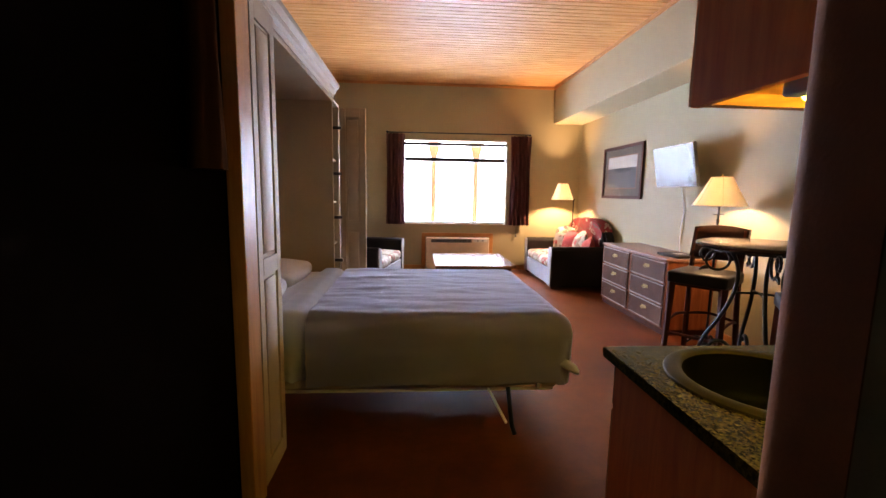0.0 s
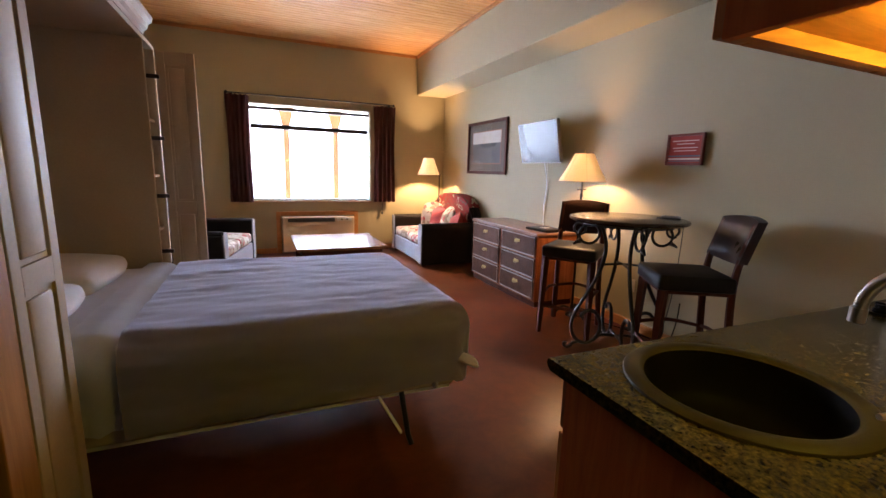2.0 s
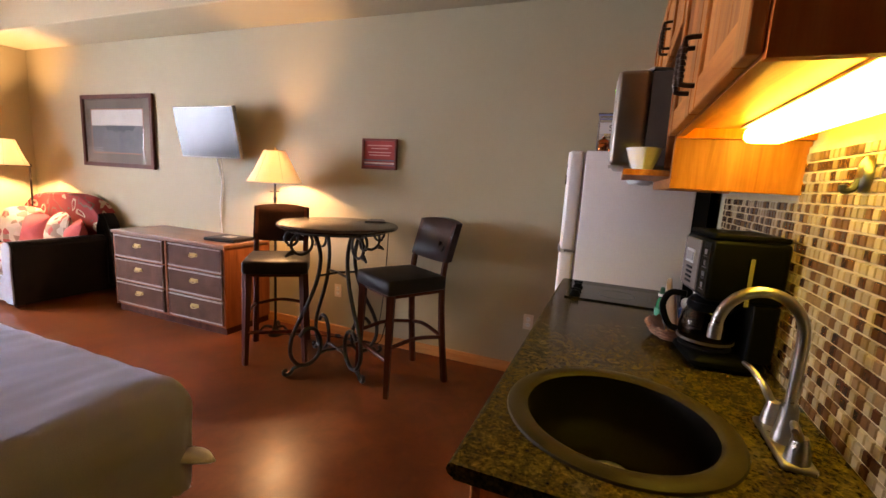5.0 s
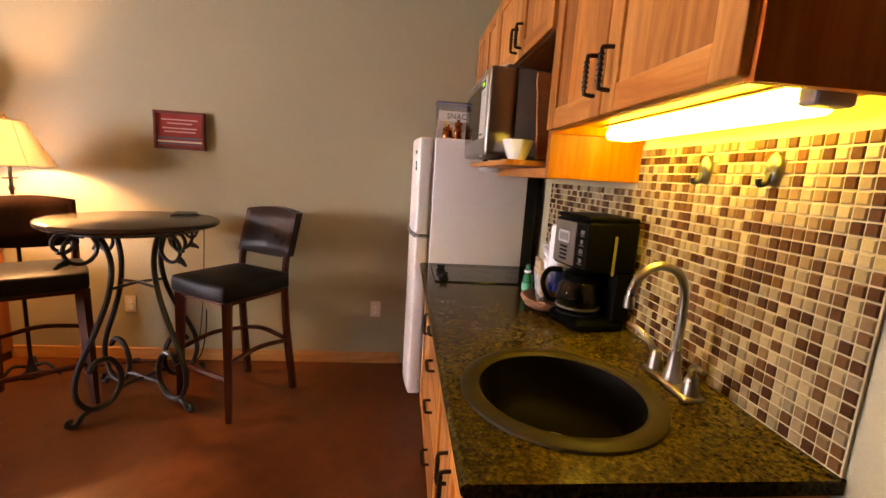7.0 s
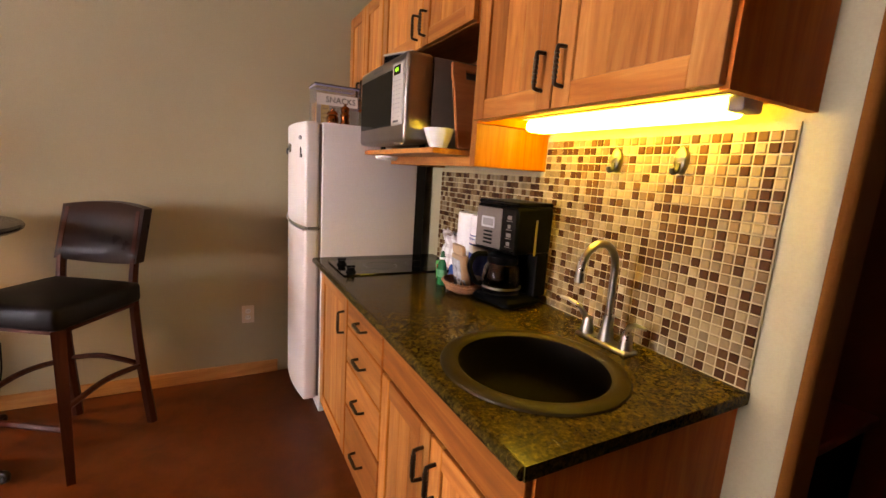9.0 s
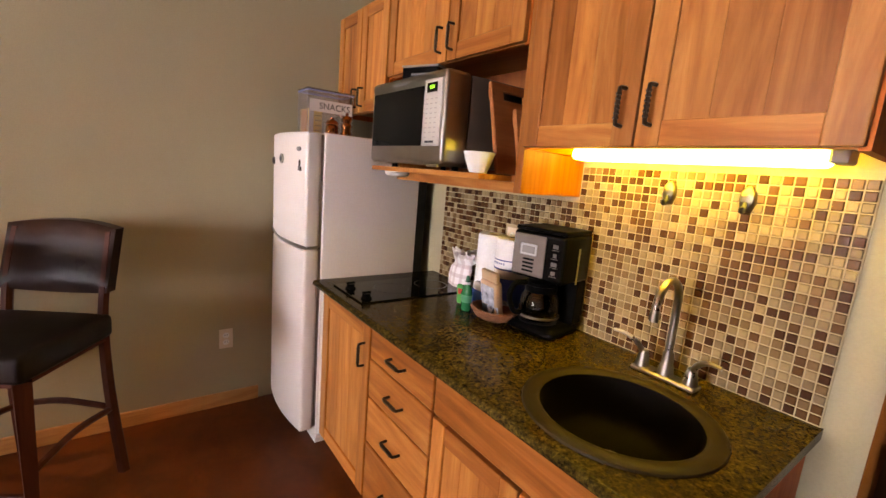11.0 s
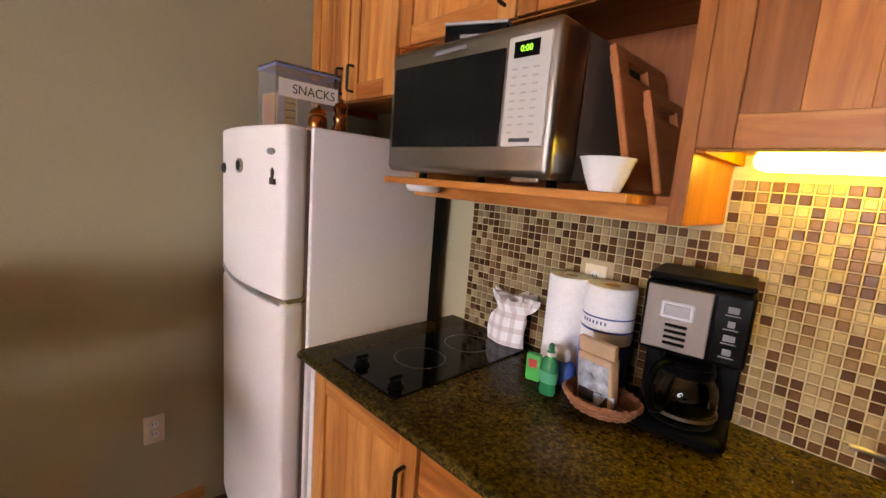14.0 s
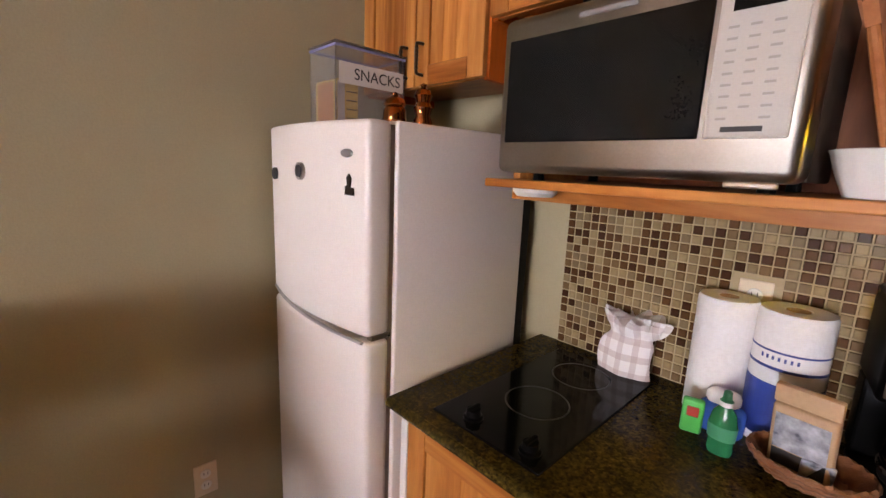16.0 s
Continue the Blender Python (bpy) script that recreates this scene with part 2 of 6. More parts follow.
def floor_material():
    m, n, l, b = principled("stained_floor")
    v = coords(n, l, shuffle=False)
    a, c, d = noise_tex(n, l, v, 1.1, 6, 0.6, 0.6), noise_tex(n, l, v, 9.0, 5, 0.65, 0.4), noise_tex(n, l, v, 90.0, 3)
    r = ramp(n, [(0.3, (0.072, 0.016, 0.0035)), (0.5, (0.112, 0.027, 0.006)), (0.72, (0.158, 0.041, 0.0095))])
    l.new(a.outputs[0], r.inputs[0])
    r2 = ramp(n, [(0.38, (0.72, 0.7, 0.68)), (0.62, (1.08, 1.06, 1.04))])
    l.new(c.outputs[0], r2.inputs[0])
    l.new(mix_rgb(n, l, r.outputs[0], r2.outputs[0], None, "MULTIPLY", 0.7), b.inputs["Base Color"])
    rr = n.new("ShaderNodeMapRange")
    rr.inputs[3].default_value, rr.inputs[4].default_value = 0.24, 0.38
    b.inputs["Specular IOR Level"].default_value = 0.2
    l.new(c.outputs[0], rr.inputs[0])
    l.new(rr.outputs[0], b.inputs["Roughness"])
    bump(n, l, d.outputs[0], b, 0.08, 0.001)
    return m


def granite_material():
    m, n, l, b = principled("granite")
    v = coords(n, l, shuffle=False)
    vo = n.new("ShaderNodeTexVoronoi")
    vo.inputs["Scale"].default_value = 165.0
    l.new(v.outputs[0], vo.inputs["Vector"])
    a, c = noise_tex(n, l, v, 80.0, 5, 0.72), noise_tex(n, l, v, 9.0, 3)
    r = ramp(n, [(0.34, (0.015, 0.010, 0.004)), (0.45, (0.036, 0.024, 0.006)), (0.56, (0.058, 0.040, 0.009)), (0.74, (0.115, 0.082, 0.022))])
    l.new(a.outputs[0], r.inputs[0])
    bw = n.new("ShaderNodeRGBToBW")
    l.new(vo.outputs["Color"], bw.inputs[0])
    r2 = ramp(n, [(0.25, (0.36, 0.34, 0.32)), (0.45, (0.85, 0.85, 0.85)), (0.85, (1.4, 1.32, 1.15))])
    l.new(bw.outputs[0], r2.inputs[0])
    k = mix_rgb(n, l, r.outputs[0], r2.outputs[0], None, "MULTIPLY", 0.75)
    r3 = ramp(n, [(0.35, (0.7, 0.7, 0.7)), (0.65, (1.1, 1.1, 1.1))])
    l.new(c.outputs[0], r3.inputs[0])
    l.new(mix_rgb(n, l, k, r3.outputs[0], None, "MULTIPLY", 0.8), b.inputs["Base Color"])
    b.inputs["Roughness"].default_value = 0.17
    b.inputs["Specular IOR Level"].default_value = 0.08
    return m


def tile_material(name, island):
    m, n, l, b = principled(name)
    if island:
        src = n.new("ShaderNodeNewGeometry").outputs["Random Per Island"]
    else:
        src = n.new("ShaderNodeObjectInfo").outputs["Random"]
    r = ramp(n, [(0.0, (0.046, 0.017, 0.007)), (0.19, (0.085, 0.036, 0.014)), (0.40, (0.15, 0.090, 0.042)), (0.54, (0.20, 0.139, 0.070)),
                 (0.70, (0.165, 0.115, 0.060)), (0.84, (0.25, 0.180, 0.092))], True)
    l.new(src, r.inputs[0])
    v = coords(n, l, shuffle=False)
    t = noise_tex(n, l, v, 60.0, 4)
    r2 = ramp(n, [(0.3, (0.8, 0.8, 0.8)), (0.7, (1.1, 1.1, 1.1))])
    l.new(t.outputs[0], r2.inputs[0])
    l.new(mix_rgb(n, l, r.outputs[0], r2.outputs[0], None, "MULTIPLY", 0.6), b.inputs["Base Color"])
    rr = n.new("ShaderNodeMath")
    rr.operation = "GREATER_THAN"
    rr.inputs[1].default_value = 0.55
    l.new(src, rr.inputs[0])
    mr = n.new("ShaderNodeMapRange")
    mr.inputs[3].default_value, mr.inputs[4].default_value = 0.22, 0.42
    b.inputs["Specular IOR Level"].default_value = 0.11
    l.new(rr.outputs[0], mr.inputs[0])
    l.new(mr.outputs[0], b.inputs["Roughness"])
    bump(n, l, t.outputs[0], b, 0.1, 0.001)
    return m


def shade_material():
    m, n, l, b = principled("lampshade_cloth")
    v = coords(n, l, shuffle=False)
    t = noise_tex(n, l, v, 180.0, 3)
    r = ramp(n, [(0.3, (0.80, 0.73, 0.60)), (0.7, (0.86, 0.80, 0.68))])
    l.new(t.outputs[0], r.inputs[0])
    tr, add, out = n.new("ShaderNodeBsdfTranslucent"), n.new("ShaderNodeMixShader"), n["Material Output"]
    l.new(r.outputs[0], tr.inputs[0])
    l.new(r.outputs[0], b.inputs["Base Color"])
    b.inputs["Roughness"].default_value = 0.9
    add.inputs[0].default_value = 0.6
    l.new(b.outputs[0], add.inputs[1])
    l.new(tr.outputs[0], add.inputs[2])
    l.new(add.outputs[0], out.inputs[0])
    return m


def woven_print():
    """Cream cloth with dull red and grey patches."""
    m, n, l, b = principled("patterned_cloth")
    v = coords(n, l, shuffle=True)
    vo = n.new("ShaderNodeTexVoronoi")
    vo.inputs["Scale"].default_value = 17.0
    l.new(v.outputs[0], vo.inputs["Vector"])
    bw = n.new("ShaderNodeRGBToBW")
    l.new(vo.outputs["Color"], bw.inputs[0])
    r = ramp(n, [(0.0, (0.38, 0.31, 0.22)), (0.42, (0.28, 0.045, 0.035)), (0.52, (0.42, 0.34, 0.25)), (0.70, (0.20, 0.13, 0.085))], True)
    l.new(bw.outputs[0], r.inputs[0])
    l.new(r.outputs[0], b.inputs["Base Color"])
    b.inputs["Roughness"].default_value = 0.9
    bump(n, l, noise_tex(n, l, v, 220.0, 3).outputs[0], b, 0.4, 0.002)
    return m


floor_stain, granite, shade_cloth, print_cloth = floor_material(), granite_material(), shade_material(), woven_print()
tile_one, tile_many = tile_material("mosaic_tile", False), tile_material("mosaic_tiles", True)
grout = surface("tile_grout", (0.345, 0.265, 0.152), (0.39, 0.30, 0.178), 0.85, 8.0, 200.0, 0.3, spec=0.1)
red_cloth = surface("red_cushion_cloth", (0.27, 0.03, 0.025), (0.36, 0.05, 0.04), 0.9, 12.0, 200.0, 0.4)

# ---- helpers of this scene ----


def origin(ob):
    p = Vector((0, 0, 0))
    while ob:
        p += ob.location
        ob = ob.parent
    return p


def thing(name, label, category, x=0, y=0, z=0, rz=0, group="", kind=""):
    e = new(name)
    e.empty_display_size = 0.05
    e.matrix_basis = pose(x, y, z, 0, 0, rz)
    return tagged(e, label, category, group, kind)


def part(name, bm, material, parent=None, label="", smooth=False, local=False):
    """Links a bmesh as one mesh under a thing or part; its points are in world metres unless local."""
    me = bpy.data.meshes.new(name)
    if parent and not local:
        bmesh.ops.translate(bm, verts=bm.verts, vec=-origin(parent))
    bmesh.ops.recalc_face_normals(bm, faces=bm.faces)
    bm.to_mesh(me)
    bm.free()
    me.materials.append(material)
    if smooth:
        me.polygons.foreach_set("use_smooth", [True] * len(me.polygons))
        me.set_sharp_from_angle(angle=radians(40))
    ob = new(name, me)
    if parent:
        ob.parent = parent
    if label:
        ob["label"] = label
    return ob


def B():
    return bmesh.new()


def box(bm, x0, x1, y0, y1, z0, z1, r=0.0, seg=2, m=None):
    g = bmesh.ops.create_cube(bm, size=1.0)["verts"]
    for v in g:
        v.co = Vector(((x0 + x1) / 2 + v.co.x * (x1 - x0), (y0 + y1) / 2 + v.co.y * (y1 - y0), (z0 + z1) / 2 + v.co.z * (z1 - z0)))
    if r > 0:
        ed = list({e for v in g for e in v.link_edges})
        res = bmesh.ops.bevel(bm, geom=ed, offset=r, segments=seg, profile=0.5, affect="EDGES")
        g = list({v for f in res["faces"] for v in f.verts} | {v for v in g if v.is_valid})
    if m is not None:
        bmesh.ops.transform(bm, matrix=m, verts=g)
    return bm


def lathe(bm, prof, x=0, y=0, z=0, seg=32, sx=1.0, sy=1.0):
    """Turns (radius, height) pairs round the upright axis."""
    rings = []
    for r, h in prof:
        if r < 1e-5:
            rings.append([bm.verts.new((x, y, z + h))])
        else:
            rings.append([bm.verts.new((x + sx * r * math.cos(2 * math.pi * i / seg), y + sy * r * math.sin(2 * math.pi * i / seg), z + h)) for i in range(seg)])
    for a, b in zip(rings, rings[1:]):
        for i in range(seg):
            j = (i + 1) % seg
            if len(a) == 1 and len(b) == 1:
                continue
            if len(a) == 1:
                bm.faces.new((a[0], b[i], b[j]))
            elif len(b) == 1:
                bm.faces.new((a[i], a[j], b[0]))
            else:
                bm.faces.new((a[i], a[j], b[j], b[i]))
    return bm


def tube(bm, pts, r, seg=8, r1=None, flat=1.0):
    """A rod swept along points; its radius may taper to r1."""
    pts = [Vector(p) for p in pts]
    n = len(pts)
    up = None
    rings = []
    for i, p in enumerate(pts):
        d = (pts[min(i + 1, n - 1)] - pts[max(i - 1, 0)]).normalized()
        if up is None:
            up = Vector((0, 0, 1)) if abs(d.z) < 0.9 else Vector((1, 0, 0))
        a = d.cross(up).normalized()
        up = a.cross(d).normalized()
        rad = r if r1 is None else r + (r1 - r) * i / (n - 1)
        rings.append([bm.verts.new(p + rad * (math.cos(2 * math.pi * k / seg) * a + flat * math.sin(2 * math.pi * k / seg) * up)) for k in range(seg)])
    for a, b in zip(rings, rings[1:]):
        for k in range(seg):
            bm.faces.new((a[k], a[(k + 1) % seg], b[(k + 1) % seg], b[k]))
    bm.faces.new(rings[0][::-1])
    bm.faces.new(rings[-1])
    return bm


def spline(pts, per=6):
    """A smooth line through points."""
    p = [Vector(q) for q in pts]
    p = [2 * p[0] - p[1]] + p + [2 * p[-1] - p[-2]]
    out = []
    for i in range(1, len(p) - 2):
        for k in range(per):
            t = k / per
            a, b, c, d = p[i - 1], p[i], p[i + 1], p[i + 2]
            out.append(0.5 * ((2 * b) + (c - a) * t + (2 * a - 5 * b + 4 * c - d) * t * t + (3 * b - a - 3 * c + d) * t ** 3))
    return out + [p[-2]]


def prism(bm, outline, axis, a, b):
    """Pulls a closed outline along an axis from a to b. The outline's pairs are the other two axes in order."""
    def at(u, v, w):
        return {"x": (w, u, v), "y": (u, w, v), "z": (u, v, w)}[axis]
    lo, hi = [bm.verts.new(at(u, v, a)) for u, v in outline], [bm.verts.new(at(u, v, b)) for u, v in outline]
    n = len(outline)
    bm.faces.new(lo[::-1])
    bm.faces.new(hi)
    for i in range(n):
        bm.faces.new((lo[i], lo[(i + 1) % n], hi[(i + 1) % n], hi[i]))
    return bm


def cushion(bm, x0, x1, y0, y1, z0, z1, puff=0.03, r=0.03, cuts=5):
    """A soft block with swollen faces."""
    box(bm, x0, x1, y0, y1, z0, z1, r, 3)
    bmesh.ops.subdivide_edges(bm, edges=[e for e in bm.edges if e.calc_length() > 0.12], cuts=cuts, use_grid_fill=True)
    c, h = Vector(((x0 + x1) / 2, (y0 + y1) / 2, (z0 + z1) / 2)), Vector(((x1 - x0) / 2, (y1 - y0) / 2, (z1 - z0) / 2))
    for v in bm.verts:
        q = Vector([(v.co[i] - c[i]) / h[i] for i in range(3)])
        for i in range(3):
            j, k = (i + 1) % 3, (i + 2) % 3
            v.co[i] += puff * q[i] * max(0, 1 - q[j] ** 2) * max(0, 1 - q[k] ** 2) * (1 + 0.3 * noise.noise(v.co * 9))
    return bm


def words(name, text, size, m, material, parent=None, label=""):
    """Raised lettering as a mesh."""
    cu = bpy.data.curves.new(name, "FONT")
    cu.body, cu.size, cu.extrude, cu.align_x, cu.align_y = text, size, 0.0004, "CENTER", "CENTER"
    tmp = new(name + "_curve", cu)
    me = bpy.data.meshes.new_from_object(tmp.evaluated_get(bpy.context.evaluated_depsgraph_get()))
    bpy.data.objects.remove(tmp)
    bpy.data.curves.remove(cu)
    me.transform(m)
    if parent:
        me.transform(Matrix.Translation(-origin(parent)))
    me.materials.clear()
    me.materials.append(material)
    ob = new(name, me)
    if parent:
        ob.parent = parent
    if label:
        ob["label"] = label
    return ob


def structure(name, bm, material, label="", category="", smooth=False):
    return tagged(part(name, bm, material, smooth=smooth), label, category, kind="structure")

# ---- the room ----
WALL_R, WALL_W, WALL_L, WALL_K, CEIL = 3.17, 7.85, -1.35, 0.785, 3.24
WX0, WX1, WZ0, WZ1 = 0.0, 1.835, 0.835, 2.285  # window opening

structure("floor", box(B(), -2.2, 3.4, -3.2, 8.0, -0.12, 0.0), floor_stain, "mottled reddish-brown stained concrete floor with a satin sheen", "floor")

bm = B()
box(bm, WALL_L - 0.15, WX0, WALL_W, WALL_W + 0.18, 0, CEIL)
box(bm, WX1, WALL_R + 0.15, WALL_W, WALL_W + 0.18, 0, CEIL)
box(bm, WX0, WX1, WALL_W, WALL_W + 0.18, 0, WZ0)
box(bm, WX0, WX1, WALL_W, WALL_W + 0.18, WZ1, CEIL)
structure("wall_window_side", bm, paint, "tan painted wall with a window and a heater under it", "wall")
structure("wall_right", box(B(), WALL_R, WALL_R + 0.15, -0.0, WALL_W, 0, CEIL), paint, "khaki beige painted wall with orange-peel texture", "wall")
structure("wall_left", box(B(), WALL_L - 0.15, WALL_L, -3.0, WALL_W, 0, CEIL), paint, "tan painted wall behind the bed cabinet", "wall")
bm = prism(B(), [(0.676 + 0.045 - 0.045 * math.cos(a), WALL_K - 0.045 + 0.045 * math.sin(a)) for a in [i * math.pi / 16 for i in range(9)]]
           + [(WALL_R, WALL_K), (WALL_R, WALL_K - 0.14), (0.676, WALL_K - 0.14)], "z", 0, CEIL)
structure("wall_kitchen", bm, paint, "beige painted kitchen wall with a rounded corner bead", "wall", True)
# thin skin carrying the hall side's shade round the corner bead as colour
arc = [i * math.pi / 30 for i in range(9)]
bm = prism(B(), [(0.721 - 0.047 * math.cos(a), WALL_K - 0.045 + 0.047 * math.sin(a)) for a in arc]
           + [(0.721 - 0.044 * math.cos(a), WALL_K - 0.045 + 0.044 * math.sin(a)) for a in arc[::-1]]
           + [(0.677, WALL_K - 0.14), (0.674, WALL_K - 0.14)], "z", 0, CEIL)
structure("wall_hall_cladding", bm, hall_warm_shade, "hall side of the wall, its warm shade painted rust-brown", "wall", True)
# alcove walls wear the same painted-in shade
structure("wall_hall_far", box(B(), 0.80, 2.6, -1.25, -0.53, 0, CEIL), hall_warm_shade, "alcove wall with warm shade in its rust-brown colour", "wall")
structure("wall_alcove_end", box(B(), 2.0, 2.12, -0.53, WALL_K - 0.14, 0, CEIL), hall_warm_shade, "alcove end wall with warm shade in its rust-brown colour", "wall")
structure("wall_hall_left", box(B(), -0.66, -0.535, -3.0, 1.922, 0, CEIL), hall_unlit, "hall wall, near-black with the hall's lack of light in its colour", "wall")
structure("wall_hall_back", box(B(), -2.0, 2.6, -3.1, -3.0, 0, CEIL), paint, "beige painted wall behind the entrance", "wall")
structure("wall_hall_side", box(B(), 2.6, 2.72, -3.0, -1.12, 0, CEIL), paint, "beige painted hall side wall", "wall")

bm = B()
y = -3.0
i = 0
while y < WALL_W:
    x0 = WALL_L
    box(bm, x0, WALL_R, y + 0.003, y + 0.082, CEIL, CEIL + 0.02, 0.006, 1)
    y += 0.085
structure("ceiling", bm, pine_x, "knotty pine tongue-and-groove board ceiling", "ceiling")
structure("ceiling_backing", box(B(), WALL_L - 0.1, WALL_R + 0.1, -3.1, 8.0, CEIL + 0.016, CEIL + 0.12), gap_black, "dark backing above the boards", "ceiling")
bm = box(B(), 2.646, WALL_R, -0.5 + WALL_K, WALL_W, 2.61, CEIL, 0.012, 2)
structure("soffit", bm, paint, "boxed beige soffit along the wall", "soffit")
bm = B()
box(bm, WALL_L, 2.646, WALL_W - 0.02, WALL_W, CEIL - 0.05, CEIL - 0.002, 0.006)
structure("trim_window_side", bm, pine_trim_x, "pine ceiling trim", "trim")
structure("trim_soffit", box(B(), 2.626, 2.646, WALL_K, WALL_W - 0.02, CEIL - 0.05, CEIL - 0.002, 0.006), pine_trim, "pine ceiling trim", "trim")
structure("baseboard_right", box(B(), WALL_R - 0.016, WALL_R, 1.58, WALL_W - 0.016, 0.001, 0.085, 0.005), pine_trim, "pine baseboard", "baseboard")
bm = B()
box(bm, WALL_L, 0.33, WALL_W - 0.016, WALL_W, 0.001, 0.085, 0.005)
box(bm, 1.625, WALL_R - 0.016, WALL_W - 0.016, WALL_W, 0.001, 0.085, 0.005)
structure("baseboard_window_side", bm, pine_trim_x, "pine baseboard", "baseboard")

# window
win = thing("window_1", "dark-framed slider window with two horizontal rails", "window", (WX0 + WX1) / 2, WALL_W + 0.08, WZ0, kind="structure")
part("top_rail", box(B(), WX0 + 0.02, WX1 - 0.02, WALL_W + 0.05, WALL_W + 0.11, WZ1 - 0.082, WZ1 - 0.038, 0.004), window_wood, win, "dark brown top rail")
bm = B()
box(bm, WX0, WX1, WALL_W + 0.05, WALL_W + 0.11, WZ0, WZ0 + 0.03, 0.004)
for x0 in (WX0, WX1 - 0.02):
    box(bm, x0, x0 + 0.02, WALL_W + 0.05, WALL_W + 0.11, WZ0 + 0.03, WZ1, 0.004)
part("window_frame", bm, white_plastic, win, "pale window frame")
part("meeting_rail", box(B(), WX0 + 0.03, WX1 - 0.03, WALL_W + 0.045, WALL_W + 0.115, 1.925, 1.99, 0.004), window_wood, win, "dark brown rail")
for z0, z1 in ((WZ0 + 0.03, 1.925), (1.99, WZ1 - 0.082), (WZ1 - 0.038, WZ1)):
    p = part("pane", box(B(), WX0 + 0.03, WX1 - 0.03, WALL_W + 0.078, WALL_W + 0.082, z0, z1), glass, win, "clear glass pane")
    p.visible_shadow = False
part("window_sill", box(B(), WX0 - 0.02, WX1 + 0.02, WALL_W - 0.025, WALL_W + 0.05, WZ0 - 0.022, WZ0, 0.006), paint_white, win, "pale window sill")

# outside
tagged(part("ground", box(B(), -60, 60, 8.03, 120, -0.5, -0.3), snow_white), "bright pale ground outside", "ground", kind="structure")
tagged(part("backdrop", box(B(), -90, 90, 118, 118.5, -0.3, 70), sky_glow), "hazy bright distance", "backdrop", kind="structure")
for px in (0.56, 1.36):
    e = thing("porch_post", "honey-coloured timber porch post with a bracket top", "post", px, 8.42, -0.3, group="porch posts")
    part("shaft", prism(B(), [(-0.045, -0.045), (0.045, -0.045), (0.045, 0.045), (-0.045, 0.045)], "z", 0, 2.55), post_wood, e, local=True)
    part("bracket", prism(B(), [(-0.05, 2.3), (0.05, 2.3), (0.13, 2.62), (-0.13, 2.62)], "y", -0.05, 0.05), post_wood, e, local=True)

# curtains
def curtain(x0, x1, seed, z0=0.82):
    e = thing("curtain", "dark brown gathered curtain hanging from a rod", "curtain", (x0 + x1) / 2, 7.76, z0, group="window curtains")
    bm = B()
    n, h = 44, 20
    grid = []
    for j in range(h + 1):
        t = j / h
        row = []
        for i in range(n + 1):
            s = i / n
            w = 1 - 0.10 * math.sin(t * math.pi)
            x = (x0 + x1) / 2 + (s - 0.5) * (x1 - x0) * w
            d = 0.030 * math.sin(s * 30 + seed + 0.6 * math.sin(3 * t)) * (0.5 + 0.5 * t) + 0.012 * noise.noise(Vector((s * 6, t * 3, seed)))
            row.append(bm.verts.new((x, 7.76 - d, 2.37 - t * (2.37 - z0) + 0.006 * math.sin(s * 30 + seed))))
        grid.append(row)
    for j in range(h):
        for i in range(n):
            bm.faces.new((grid[j][i], grid[j][i + 1], grid[j + 1][i + 1], grid[j + 1][i]))
    bmesh.ops.solidify(bm, geom=bm.faces[:], thickness=0.004)
    part("cloth", bm, curtain_cloth, e, smooth=True)


curtain(-0.29, 0.03, 1.0)
curtain(1.87, 2.24, 2.7)
rod = thing("curtain_rod", "thin black iron curtain rod with ball ends", "curtain rod", 0.96, 7.77, 2.36)
part("pole", tube(B(), [(-0.26, 7.77, 2.392), (2.20, 7.77, 2.402)], 0.011), iron, rod)
for x in (-0.27, 2.21):
    part("finial", lathe(B(), [(0, -0.025), (0.018, -0.012), (0.022, 0), (0.018, 0.012), (0, 0.025)], x, 7.77, 2.397, 14), iron, rod, smooth=True)
for x in (-0.2, 2.14):
    part("bracket", box(B(), x - 0.01, x + 0.01, 7.77, WALL_W, 2.37, 2.40, 0.003), iron, rod)
pc_ = part("pull_cord", tube(B(), [(2.06, 7.80, 2.395), (2.05, 7.81, 1.4), (2.035, 7.815, 0.66)], 0.003, 6), iron, rod, "thin pull cord with a tassel")
part("tassel", lathe(B(), [(0, 0), (0.014, 0.004), (0.018, 0.03), (0.008, 0.055), (0, 0.06)], 2.035, 7.815, 0.6, 12), iron, pc_)

# heater under the window
ac = thing("wall_heater", "beige through-wall heater unit in a pine surround", "heater", 0.98, WALL_W, 0)
bm = B()
box(bm, 0.335, 0.40, WALL_W - 0.03, WALL_W, 0.0, 0.665, 0.004)
box(bm, 1.555, 1.62, WALL_W - 0.03, WALL_W, 0.0, 0.665, 0.004)
box(bm, 0.40, 1.555, WALL_W - 0.03, WALL_W, 0.60, 0.665, 0.004)
part("surround", bm, pine_trim_x, ac, "pine surround")
part("body", box(B(), 0.415, 1.54, WALL_W - 0.12, WALL_W - 0.002, 0.03, 0.585, 0.015, 3), ivory, ac)
part("top_grille", box(B(), 0.50, 1.22, WALL_W - 0.128, WALL_W - 0.118, 0.505, 0.565), gap_black, ac, "dark air outlet")
for k in range(5):
    part("louvre", box(B(), 0.50, 1.22, WALL_W - 0.131, WALL_W - 0.126, 0.508 + k * 0.012, 0.513 + k * 0.012), grey_plastic, ac)
part("control_panel", box(B(), 1.25, 1.50, WALL_W - 0.128, WALL_W - 0.118, 0.515, 0.565, 0.003), white_plastic, ac)
